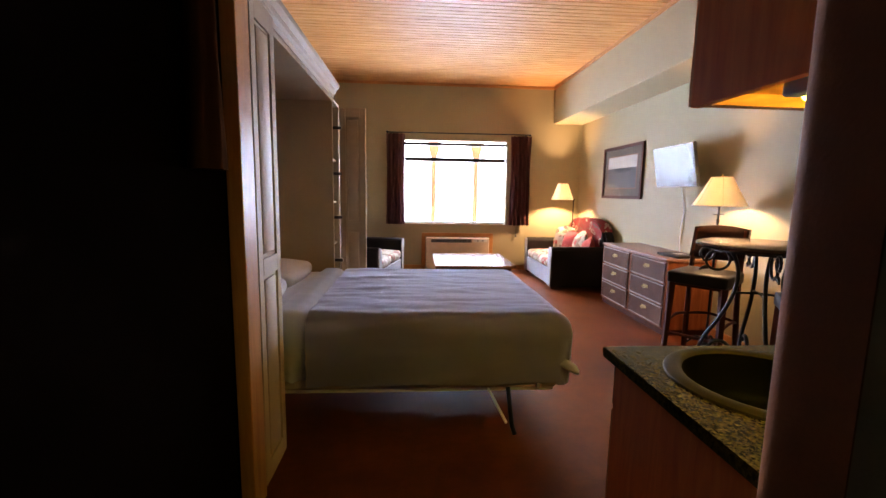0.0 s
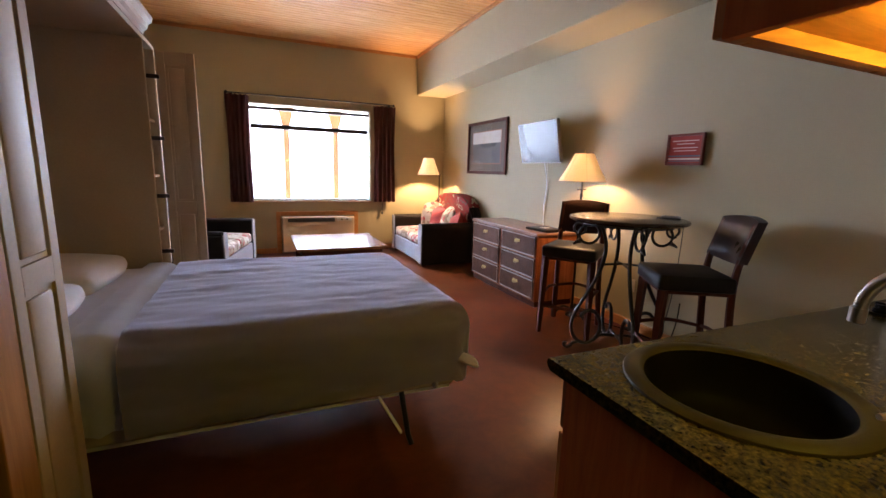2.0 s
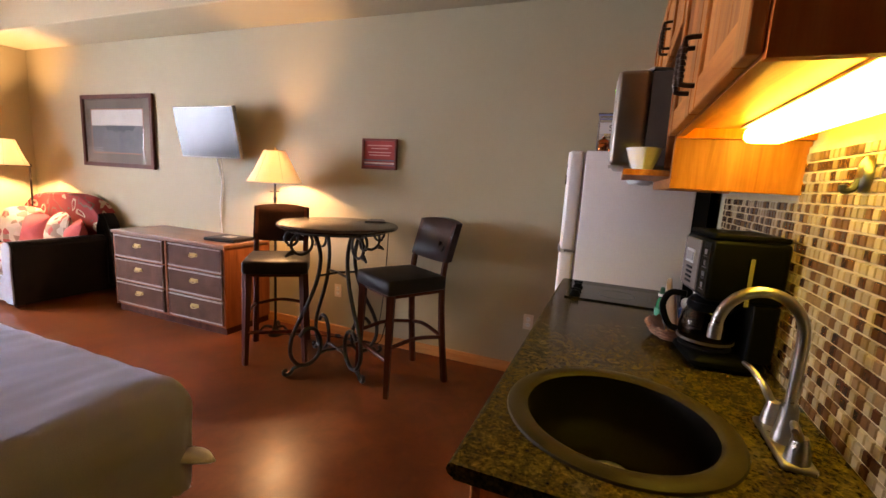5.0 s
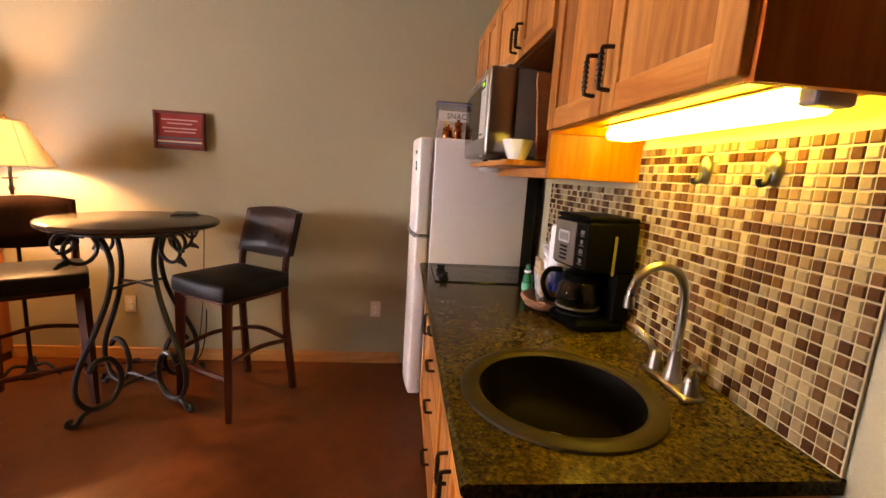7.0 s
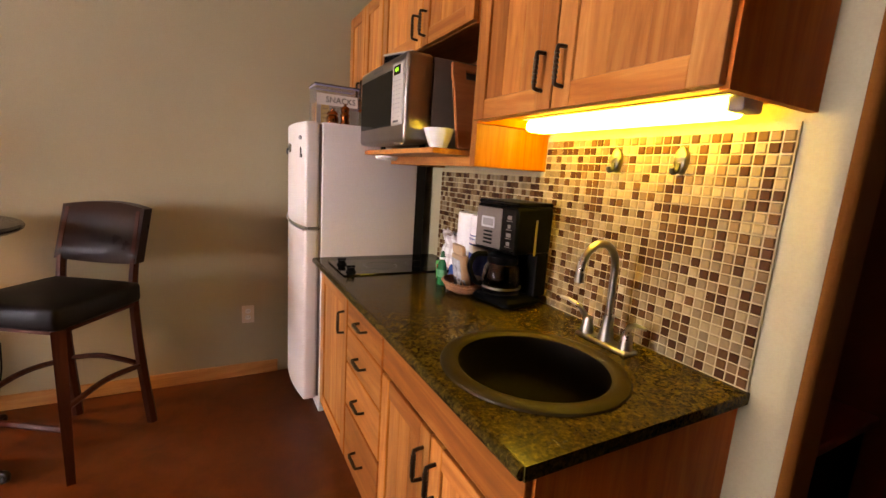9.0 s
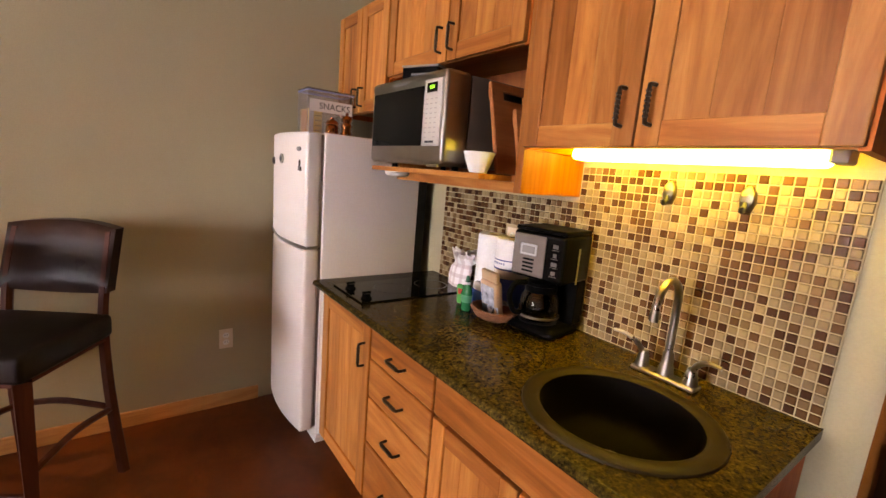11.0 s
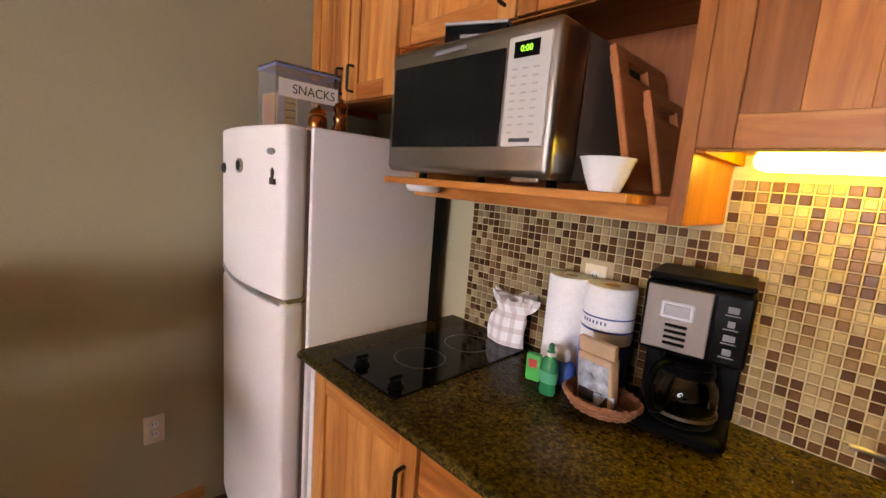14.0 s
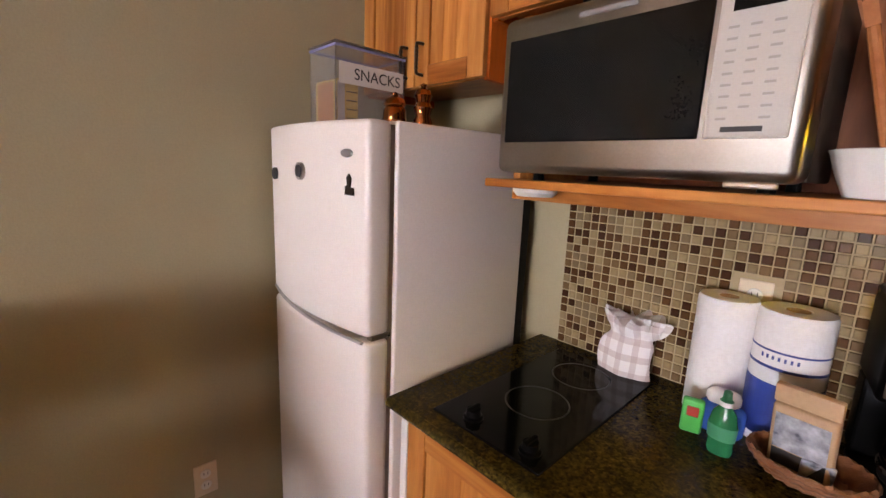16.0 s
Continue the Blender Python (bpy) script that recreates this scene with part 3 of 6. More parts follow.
for k in range(2):
    part("dial", tube(B(), [(1.33 + 0.09 * k, WALL_W - 0.126, 0.54), (1.33 + 0.09 * k, WALL_W - 0.14, 0.54)], 0.015, 14), grey_plastic, ac)
for k in range(12):
    part("slat", box(B(), 0.52, 1.45, WALL_W - 0.127, WALL_W - 0.118, 0.26 + k * 0.016, 0.268 + k * 0.016, 0.001, 1), ivory, ac)

# ---- fold-down bed and its cabinet ----
wb = thing("wall_bed_cabinet", "cream painted wall-bed cabinet, opened, with crown moulding", "bed cabinet", -0.9, 3.3, 0)
XF = -0.55
part("back_panel", box(B(), WALL_L + 0.003, WALL_L + 0.03, 2.40, 4.24, 0.05, 2.2), paint_white, wb)
part("near_side", box(B(), WALL_L + 0.03, XF, 2.38, 2.41, 0, 2.2, 0.002), paint_white, wb)
part("far_side", box(B(), WALL_L + 0.03, XF, 4.22, 4.25, 0, 2.2, 0.002), paint_white, wb)
part("top_panel", box(B(), WALL_L + 0.03, XF, 2.41, 4.22, 2.17, 2.2), paint_white, wb)
crown = [(XF - 0.02, 2.20), (XF + 0.005, 2.20), (XF + 0.012, 2.225), (XF + 0.03, 2.24), (XF + 0.036, 2.265), (XF + 0.06, 2.285), (XF + 0.066, 2.31), (XF - 0.02, 2.31)]
part("crown_moulding", prism(B(), crown, "y", 1.95, 4.26), paint_white, wb, "stepped cream crown moulding")

hc = thing("hall_closet", "narrow cream closet with a raised-panel door and pine side edge", "closet", -0.9, 2.15, 0)
# closet side takes the hall's darkness as its colour
part("side_panel", box(B(), WALL_L + 0.003, -0.50, 1.94, 1.965, 0, 2.29), hall_unlit, hc, "side panel coloured near-black for the unlit hall")
part("edge_trim", box(B(), -0.53, -0.472, 1.925, 2.06, 0, 2.29, 0.004), pine_trim_z, hc, "knotty pine corner trim")
part("inner_side", box(B(), WALL_L + 0.03, -0.50, 2.345, 2.37, 0, 2.19), paint_white, hc)
part("top", box(B(), WALL_L + 0.03, -0.50, 1.965, 2.345, 2.165, 2.19), paint_white, hc)


def panel_door(parent, y0, y1, z0, z1, x, th=0.02, m=None):
    """A cream door in the plane of x, its face towards +x, with two recessed panels."""
    bm = B()
    s, mid = 0.055, z0 + (z1 - z0) * 0.47
    box(bm, x - th, x, y0, y0 + s, z0, z1, 0.002, 1)
    box(bm, x - th, x, y1 - s, y1, z0, z1, 0.002, 1)
    for a, b in ((z0, z0 + 0.09), (mid - 0.04, mid + 0.04), (z1 - 0.09, z1)):
        box(bm, x - th, x, y0 + s, y1 - s, a, b)
    for a, b in ((z0 + 0.09, mid - 0.04), (mid + 0.04, z1 - 0.09)):
        box(bm, x - th, x - 0.010, y0 + s, y1 - s, a, b)
        box(bm, x - 0.012, x - 0.002, y0 + s + 0.018, y1 - s - 0.018, a + 0.018, b - 0.018, 0.008, 2)
    if m:
        bmesh.ops.transform(bm, matrix=m, verts=bm.verts)
    return part("door", bm, paint_white, parent, "cream raised-panel door", True)


d = panel_door(hc, 2.065, 2.362, 0.04, 2.16, -0.47)
part("knob", lathe(B(), [(0, 0), (0.006, 0.001), (0.006, 0.022), (0.016, 0.03), (0.016, 0.042), (0, 0.046)], 0, 0, 0, 14), brass, d, "brass knob").matrix_local = Matrix.Translation(Vector((-0.47, 2.335, 1.14)) - origin(hc)) @ pose(0, 0, 0, 0, 90, 0)

fc = thing("side_closet", "narrow cream closet standing open with its door folded out", "closet", -0.9, 4.42, 0)
part("far_side", box(B(), WALL_L + 0.03, XF, 4.56, 4.585, 0, 2.2), paint_white, fc)
part("top", box(B(), WALL_L + 0.03, XF, 4.252, 4.56, 2.175, 2.2), paint_white, fc)
for z in (0.1, 0.48, 0.86, 1.26, 1.66):
    part("shelf", box(B(), WALL_L + 0.03, XF - 0.03, 4.252, 4.56, z, z + 0.018), paint_white, fc)
hinge_pose = Matrix.Translation((XF + 0.02, 4.50, 0)) @ pose(0, 0, 0, 0, 0, -97)
d = panel_door(fc, 0.0, 0.25, 0.04, 2.16, 0.0, 0.02, hinge_pose)
part("knob", lathe(B(), [(0, 0), (0.006, 0.001), (0.006, 0.022), (0.014, 0.03), (0.014, 0.040), (0, 0.044)], 0, 0, 0, 14), brass, d, "brass knob").matrix_local = Matrix.Translation(Vector((XF + 0.055, 4.472, 1.14)) - origin(fc)) @ pose(0, 0, 0, 90, 0, 0)
for z in (0.72, 1.12, 1.52, 1.93):
    part("hinge", box(B(), XF - 0.085, XF + 0.075, 4.252, 4.270, z, z + 0.028, 0.004), bronze, fc, "dark hinge arm")
for k, (z, c, h) in enumerate(((0.880, plaque_red, 0.11), (0.500, yellow_card, 0.16), (1.280, chinaware, 0.10), (0.120, plaque_red, 0.14))):
    g = thing("game_box", "small coloured carton on a closet shelf", "box", -0.68, 4.40, z)
    part("carton", box(B(), -0.76, -0.60, 4.29, 4.52, z, z + h, 0.003), c, g)

# bed
bed = thing("wall_bed", "made fold-down double bed with a grey blanket, lowered", "bed", 0.2, 3.3, 0)
BY0, BY1, BX1, BT = 2.50, 4.10, 1.122, 0.70
part("mattress", box(B(), -0.98, BX1 - 0.05, BY0 + 0.05, BY1 - 0.05, 0.40, BT - 0.03, 0.06, 4), sheet, bed, "white mattress", True)
part("platform", box(B(), -1.0, BX1 - 0.09, BY0 + 0.065, BY1 - 0.065, 0.252, 0.385, 0.02, 3), ticking, bed, "pale slatted bed platform")
for y in (BY0 + 0.12, BY1 - 0.12):
    part("frame_rail", box(B(), -0.98, BX1 - 0.1, y - 0.018, y + 0.018, 0.220, 0.2515, 0.004), white_plastic, bed, "white steel frame rail")
for y in (BY0 + 0.12, BY1 - 0.14):
    part("leg", tube(B(), [(0.74, y - 0.02, 0.30), (0.76, y - 0.1, 0.05), (0.775, y - 0.115, 0.0)], 0.014, 10), iron, bed, "black steel leg")
    part("leg_brace", tube(B(), [(0.60, y, 0.29), (0.735, y - 0.07, 0.045)], 0.014, 8, flat=0.4), white_plastic, bed, "white steel leg strap")
part("front_foot_rail", tube(B(), [(-0.60, BY0 + 0.1, 0.27), (-0.62, BY0 + 0.06, 0.02)], 0.016, 8), white_plastic, bed)


def draped(x0, x1, y0, y1, top, r, drop, n, seed, skip_head=True, lift=0.0, wr=1.0):
    """Cloth laid over a rounded slab: sides fall by drop, corners hang lower."""
    bm = B()
    ext = r * math.pi / 2 + drop
    xs = np.linspace(x0 if skip_head else x0 - ext, x1 - r + ext, n)
    ys = np.linspace(y0 + r - ext, y1 - r + ext, n)
    grid = []
    for yy in ys:
        row = []
        for xx in xs:
            cx, cy = min(max(xx, x0 - 9 if skip_head else x0 + r), x1 - r), min(max(yy, y0 + r), y1 - r)
            d = math.hypot(xx - cx, yy - cy)
            nx, ny = ((xx - cx) / d, (yy - cy) / d) if d > 1e-6 else (0, 0)
            w = 0.005 * noise.noise(Vector((xx * 2.4, yy * 7, seed))) + 0.003 * noise.noise(Vector((xx * 6, yy * 17, seed + 4)))
            w += 0.012 * max(0.15, 1 - max(0, xx + 0.2) / 0.9) * max(0, noise.noise(Vector((xx * 1.7 + yy * 1.2, yy * 9 - xx * 1.0, seed + 9))))
            w *= wr
            if d < r * math.pi / 2:
                a = d / r
                p = Vector((cx + nx * r * math.sin(a), cy + ny * r * math.sin(a), top - r + r * math.cos(a)))
                p += Vector((nx * math.sin(a), ny * math.sin(a), math.cos(a))) * w
            else:
                e = d - r * math.pi / 2
                along = xx if abs(ny) > abs(nx) else yy
                fold = 0.010 * math.sin(along * 11 + 3 * noise.noise(Vector((along * 2, seed, 0)))) * min(1, e / 0.2)
                flare = r - 0.018 * min(1, e / 0.3) + fold + w
                hem = 0.018 * noise.noise(Vector((along * 3.0, seed, 3))) * (e / drop)
                p = Vector((cx + nx * flare, cy + ny * flare, top - r - min(e, drop * 1.06) + hem))
            p.z += lift
            row.append(bm.verts.new(p))
        grid.append(row)
    for j in range(n - 1):
        for i in range(n - 1):
            bm.faces.new((grid[j][i], grid[j][i + 1], grid[j + 1][i + 1], grid[j + 1][i]))
    bmesh.ops.solidify(bm, geom=bm.faces[:], thickness=-0.006)
    return bm


part("blanket", draped(-0.40, BX1, BY0, BY1, BT, 0.125, 0.275, 140, 2.0, wr=1.5), blanket, bed, "soft grey blanket with creases", True)
part("sheet_fold", draped(-0.58, -0.38, BY0 - 0.006, BY1 + 0.006, BT + 0.007, 0.125, 0.24, 60, 2.0, wr=0.9), sheet, bed, "white sheet folded back over the blanket", True)
for name, pts, r0, r1 in (("tucked_corner", [(1.04, 2.56, 0.42), (1.10, 2.50, 0.395), (1.120, 2.488, 0.385), (1.128, 2.484, 0.388)], 0.040, 0.024),
                          ("hanging_corner", [(0.90, 2.57, 0.36), (0.915, 2.555, 0.29), (0.92, 2.553, 0.255)], 0.036, 0.018)):
    bm = tube(B(), spline(pts, 6), r0, 14, r1, 0.6)
    for v in bm.verts:
        v.co += 0.008 * noise.noise_vector(v.co * 16)
    part(name, bm, blanket, bed, "bunched end of the grey blanket", True)
pl = thing("pillow", "plump white pillow at the head of the bed", "pillow", -0.93, 2.93, BT - 0.03, group="bed pillows")
bm = cushion(B(), -0.22, 0.22, -0.34, 0.34, 0, 0.11, 0.04, 0.045)
bmesh.ops.transform(bm, matrix=pose(0, 0, 0.0, 0, 4, 0), verts=bm.verts)
part("pillow_case", bm, sheet, pl, smooth=True, local=True)
copy_thing(pl, pose(-0.93, 3.68, BT - 0.03))

# ---- kitchen ----
CT, CF, CX0, CX1 = 0.91, 1.472, 0.775, 2.515
KW = WALL_K + 0.003


def pull(parent, x, y, z, size=0.095, upright=True, face=1):
    """A dark twisted bar pull standing off a front that faces +y."""
    h = size / 2
    bm = B()
    a = [(0, 0, -h), (0, 0.022, -h + 0.002), (0, 0.028, -h + 0.012), (0, 0.028, h - 0.012), (0, 0.022, h - 0.002), (0, 0, h)]
    if not upright:
        a = [(q[2], q[1], 0) for q in a]
    tube(bm, [(x + q[0], y + q[1], z + q[2]) for q in spline(a, 4)], 0.0055, 7)
    for k in range(6):
        t = -h + 0.018 + k * (size - 0.036) / 5
        c = Vector((x, y + 0.028, z + t)) if upright else Vector((x + t, y + 0.028, z))
        e = Vector((0, 0, 0.003)) if upright else Vector((0.003, 0, 0))
        tube(bm, [c - e, c + e], 0.0075, 7)
    return part("handle", bm, bronze, parent, "dark bronze twisted bar handle", True)


def shaker(parent, x0, x1, y, z0, z1, handle=None, s=0.06, staves=3):
    """A framed door facing +y: stiles and rails proud of a panel glued up of staves."""
    d = part("door", box(B(), x0 + 0.004, x1 - 0.004, y - 0.022, y - 0.0205, z0 + 0.004, z1 - 0.004), hick_z, parent, "hickory framed cabinet door")
    for a in (x0, x1 - s):
        part("stile", box(B(), a, a + s, y - 0.02, y, z0, z1, 0.003, 2), hick_z, d)
    for a, b in ((z0, z0 + s), (z1 - s, z1)):
        part("rail", box(B(), x0 + s, x1 - s, y - 0.02, y - 0.001, a, b, 0.002, 1), hick_x, d)
    w = (x1 - x0 - 2 * s) / staves
    for k in range(staves):
        part("stave", box(B(), x0 + s + k * w, x0 + s + (k + 1) * w, y - 0.02, y - 0.008, z0 + s, z1 - s, 0.0012, 1), hick_z, d)
    if handle:
        pull(d, handle[0], y, handle[1])
    return d


def slab(parent, x0, x1, y, z0, z1):
    d = part("drawer", box(B(), x0, x1, y - 0.02, y, z0, z1, 0.005, 2), hick_x, parent, "hickory drawer front")
    pull(d, (x0 + x1) / 2, y, (z0 + z1) / 2, upright=False)


FY = CF - 0.025
c = thing("sink_base_cabinet", "hickory sink base cabinet with two doors", "cabinet", 1.13, 1.1, 0, group="kitchen base cabinets")
part("body", box(B(), CX0 + 0.041, 1.533, KW, FY - 0.022, 0.10, 0.66), hick_y, c, "hickory body")
part("end_panel", box(B(), CX0 + 0.02, CX0 + 0.04, KW, FY - 0.021, 0.0, CT - 0.032), hick_y, c, "reddish hickory end panel")
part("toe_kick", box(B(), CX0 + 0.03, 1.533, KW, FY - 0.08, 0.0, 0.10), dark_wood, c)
part("false_front", box(B(), 0.80, 1.530, FY - 0.02, FY, 0.735, 0.862, 0.005, 2), hick_x, c, "plain hickory front below the sink")
shaker(c, 0.80, 1.162, FY, 0.12, 0.722, (1.128, 0.615))
shaker(c, 1.168, 1.530, FY, 0.12, 0.722, (1.202, 0.615))
c = thing("drawer_cabinet", "hickory base cabinet with four drawers", "cabinet", 1.73, 1.1, 0, group="kitchen base cabinets")
part("body", box(B(), 1.535, 1.969, KW, FY - 0.022, 0.10, CT - 0.032), hick_z, c)
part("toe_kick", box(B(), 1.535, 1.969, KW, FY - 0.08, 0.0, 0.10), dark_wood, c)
for z0, z1 in ((0.735, 0.862), (0.578, 0.728), (0.385, 0.571), (0.12, 0.378)):
    slab(c, 1.540, 1.964, FY, z0, z1)
c = thing("corner_base_cabinet", "hickory base cabinet with one door under the cooktop", "cabinet", 2.24, 1.1, 0, group="kitchen base cabinets")
part("body", box(B(), 1.971, 2.498, KW, FY - 0.022, 0.10, CT - 0.032), hick_z, c)
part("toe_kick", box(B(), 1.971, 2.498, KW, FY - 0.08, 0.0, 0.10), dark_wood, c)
shaker(c, 1.976, 2.47, FY, 0.12, 0.862, (2.015, 0.73), 0.065)
part("filler", box(B(), 2.473, 2.498, FY - 0.02, FY, 0.10, 0.868, 0.002), white_plastic, c, "white filler strip")

# worktop with a round hole
SX, SY, SR = 1.085, 1.205, 0.238
bm = B()
seg = 48
ct = thing("worktop", "polished gold-brown speckled granite worktop", "worktop", 1.65, 1.13, CT - 0.03)
R = SR - 0.02
ang = sorted([2 * math.pi * (i + 0.5) / seg for i in range(seg)] + [math.atan2(y - SY, x - SX) % (2 * math.pi) for x in (CX0, 1.45) for y in (KW, CF)])
lo, hi, lo2, hi2 = [], [], [], []
for a in ang:
    dx, dy = math.cos(a), math.sin(a)
    t = min(((CX0 if dx < 0 else 1.45) - SX) / dx if abs(dx) > 1e-6 else 9, ((KW if dy < 0 else CF) - SY) / dy if abs(dy) > 1e-6 else 9)
    hi.append(bm.verts.new((SX + dx * t, SY + dy * t, CT)))
    lo.append(bm.verts.new((SX + dx * t, SY + dy * t, CT - 0.03)))
    hi2.append(bm.verts.new((SX + dx * R, SY + dy * R, CT)))
    lo2.append(bm.verts.new((SX + dx * R, SY + dy * R, CT - 0.03)))
n = len(ang)
for i in range(n):
    j = (i + 1) % n
    bm.faces.new((hi[i], hi[j], hi2[j], hi2[i]))
    bm.faces.new((lo[i], lo[j], lo2[j], lo2[i]))
    bm.faces.new((lo[i], lo[j], hi[j], hi[i]))
    bm.faces.new((lo2[i], lo2[j], hi2[j], hi2[i]))
part("sink_slab", bm, granite, ct)
part("long_slab", box(B(), 1.45, CX1, KW, CF, CT - 0.03, CT), granite, ct)
part("front_edge", tube(B(), [(CX0 + 0.004, CF + 0.001, CT - 0.015), (CX1, CF + 0.001, CT - 0.015)], 0.0145, 10), granite, ct, "rounded granite edge", True)

sk = thing("sink", "round dark bronze composite sink set into the worktop", "sink", SX, SY, CT - 0.155)
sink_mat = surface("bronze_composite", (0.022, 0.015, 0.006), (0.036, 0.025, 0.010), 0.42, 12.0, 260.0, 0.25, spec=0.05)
# bowl's inner shade is put into the colour, far blacker than the rim
basin_shade_mat = surface("shaded_sink_interior", (0.0025, 0.0018, 0.001), (0.005, 0.0036, 0.002), 0.5, 12.0, 260.0, 0.2, spec=0.02)
part("basin", lathe(B(), [(0.028, -0.142), (0.09, -0.139), (0.15, -0.127), (0.179, -0.10), (0.190, -0.03), (0.197, 0.002), (0.207, -0.004), (0.198, -0.11), (0.165, -0.149), (0.028, -0.155)], SX, SY, CT, 56), basin_shade_mat, sk, "basin with its inner shade put into a near-black colour", True)
part("rim", lathe(B(), [(0.1935, 0.0035), (0.200, 0.009), (0.206, 0.011), (0.228, 0.011), (0.238, 0.006), (0.24, 0.001), (0.216, 0.001), (0.1935, 0.0035)], SX, SY, CT, 56), sink_mat, sk, "bronze rim", True)
part("drain", lathe(B(), [(0, -0.141), (0.022, -0.142), (0.034, -0.136), (0.046, -0.137), (0.047, -0.143), (0, -0.146)], SX, SY, CT, 24), nickel, sk, "metal drain")

fa = thing("faucet", "brushed nickel gooseneck faucet with two lever handles", "faucet", 1.125, 0.90, CT)
part("base_plate", box(B(), 1.03, 1.22, 0.868, 0.925, CT, CT + 0.014, 0.006, 3), nickel, fa, smooth=True)
part("spout_base", lathe(B(), [(0.024, 0.012), (0.022, 0.03), (0.017, 0.05), (0.015, 0.085)], 1.125, 0.895, CT, 20), nickel, fa, smooth=True)
arc = [(1.125, 0.895, CT + 0.05), (1.125, 0.895, CT + 0.22)] + [(1.125 - 0.012 * k / 9, 0.895 + 0.075 - 0.075 * math.cos(k * math.pi * 1.02 / 9), CT + 0.225 + 0.085 * math.sin(k * math.pi * 1.02 / 9)) for k in range(10)] + [(1.113, 1.045, CT + 0.212)]
part("spout", tube(B(), spline(arc, 4), 0.0108, 14), nickel, fa, "gooseneck spout", True)
part("nozzle", tube(B(), [(1.113, 1.045, CT + 0.232), (1.113, 1.046, CT + 0.205)], 0.0128, 14), nickel, fa, smooth=True)
for sx in (-1, 1):
    hx = 1.125 + sx * 0.072
    h = part("handle_base", lathe(B(), [(0.021, 0.012), (0.019, 0.03), (0.016, 0.045), (0.012, 0.062), (0, 0.066)], hx, 0.897, CT, 18), nickel, fa, smooth=True)
    part("lever", tube(B(), spline([(hx, 0.897, CT + 0.05), (hx + sx * 0.018, 0.915, CT + 0.085), (hx + sx * 0.05, 0.93, CT + 0.105), (hx + sx * 0.085, 0.94, CT + 0.108)], 5), 0.0095, 10, 0.005), nickel, h, "curved lever", True)

ck = thing("cooktop", "black glass two-burner cooktop with two knobs", "cooktop", 2.25, 1.1, CT)
part("glass_top", box(B(), 2.090, 2.395, 0.86, 1.432, CT, CT + 0.007, 0.003), black_gloss, ck)
for y in (1.02, 1.27 - 0.03):
    part("burner_ring", lathe(B(), [(0.078, 0.0072), (0.080, 0.0078), (0.082, 0.0072)], 2.245, y - 0.03, CT, 40), ring_grey, ck, "faint grey burner ring")
for x in (2.141, 2.302):
    k = part("knob", lathe(B(), [(0.024, 0.007), (0.024, 0.012), (0.019, 0.016), (0.017, 0.03), (0, 0.031)], x, 1.388, CT, 20), black_plastic, ck, "black knob", True)
    part("grip", box(B(), x - 0.005, x + 0.005, 1.368, 1.408, CT + 0.028, CT + 0.038, 0.002), black_plastic, k)

# upper cabinets
UY = 1.14


def upper(name, label, x0, x1, z0, z1, doors, y=UY):
    c = thing(name, label, "cabinet", (x0 + x1) / 2, KW, z0, group="kitchen wall cabinets")
    t = 0.018
    for a in (x0, x1 - t):
        part("side", box(B(), a, a + t, KW, y - 0.0225, z0, z1), hick_y, c, "reddish hickory side")
    part("bottom", box(B(), x0 + t, x1 - t, KW, y - 0.022, z0 + 0.028, z0 + 0.044), hick_x, c)
    part("top", box(B(), x0 + t, x1 - t, KW, y - 0.022, z1 - 0.02, z1), hick_x, c)
    part("lower_rail", box(B(), x0 + t, x1 - t, y - 0.042, y - 0.0225, z0 + 0.004, z0 + 0.0275), hick_x, c)
    for d in doors:
        shaker(c, d[0], d[1], y, z0 + 0.006, z1 - 0.006, d[2], 0.062)
    return c


upper("sink_wall_cabinet", "hickory wall cabinet with two doors over the sink", 0.757, 1.588, 1.562, 2.30,
      [(0.764, 1.195, (1.159, 1.666)), (1.201, 1.584, (1.238, 1.666))])
upper("niche_wall_cabinet", "hickory wall cabinet over the microwave shelf", 1.624, 2.548, 1.895, 2.30,
      [(1.63, 2.05, (2.015, 1.985)), (2.056, 2.542, (2.092, 1.985))])
upper("fridge_wall_cabinet", "hickory wall cabinet with two doors over the refrigerator", 2.552, 3.163, 1.745, 2.30,
      [(2.558, 2.853, (2.816, 1.83)), (2.859, 3.157, (2.897, 1.83))])
sh = thing("microwave_shelf", "hickory microwave shelf unit below the wall cabinets", "shelf", 2.03, KW, 1.41, group="kitchen wall cabinets")
part("end_panel", box(B(), 1.590, 1.622, KW, 1.118, 1.415, 2.30, 0.002), hick_z, sh, "hickory end panel lit from the side")
part("far_panel", box(B(), 2.43, 2.455, KW, 1.10, 1.415, 1.893, 0.002), hick_z, sh)
part("board", box(B(), 1.655, 2.428, KW, 1.252, 1.452, 1.472, 0.003), hick_x, sh, "deep shelf board")
part("board_end", box(B(), 1.622, 1.6545, KW, 1.10, 1.452, 1.472), hick_x, sh)
part("apron", box(B(), 1.622, 2.43, 1.085, 1.105, 1.415, 1.4515, 0.002), hick_x, sh)
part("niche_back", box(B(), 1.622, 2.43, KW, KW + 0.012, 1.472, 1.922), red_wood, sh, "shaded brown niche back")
part("puck_light", lathe(B(), [(0, -0.022), (0.045, -0.02), (0.055, -0.01), (0.055, 0)], 2.33, 1.17, 1.4515, 24), white_plastic, sh, "white round puck light", True)

ul = thing("under_cabinet_light", "lit warm fluorescent strip light under the cabinet", "light", 1.15, 0.91, 1.56)
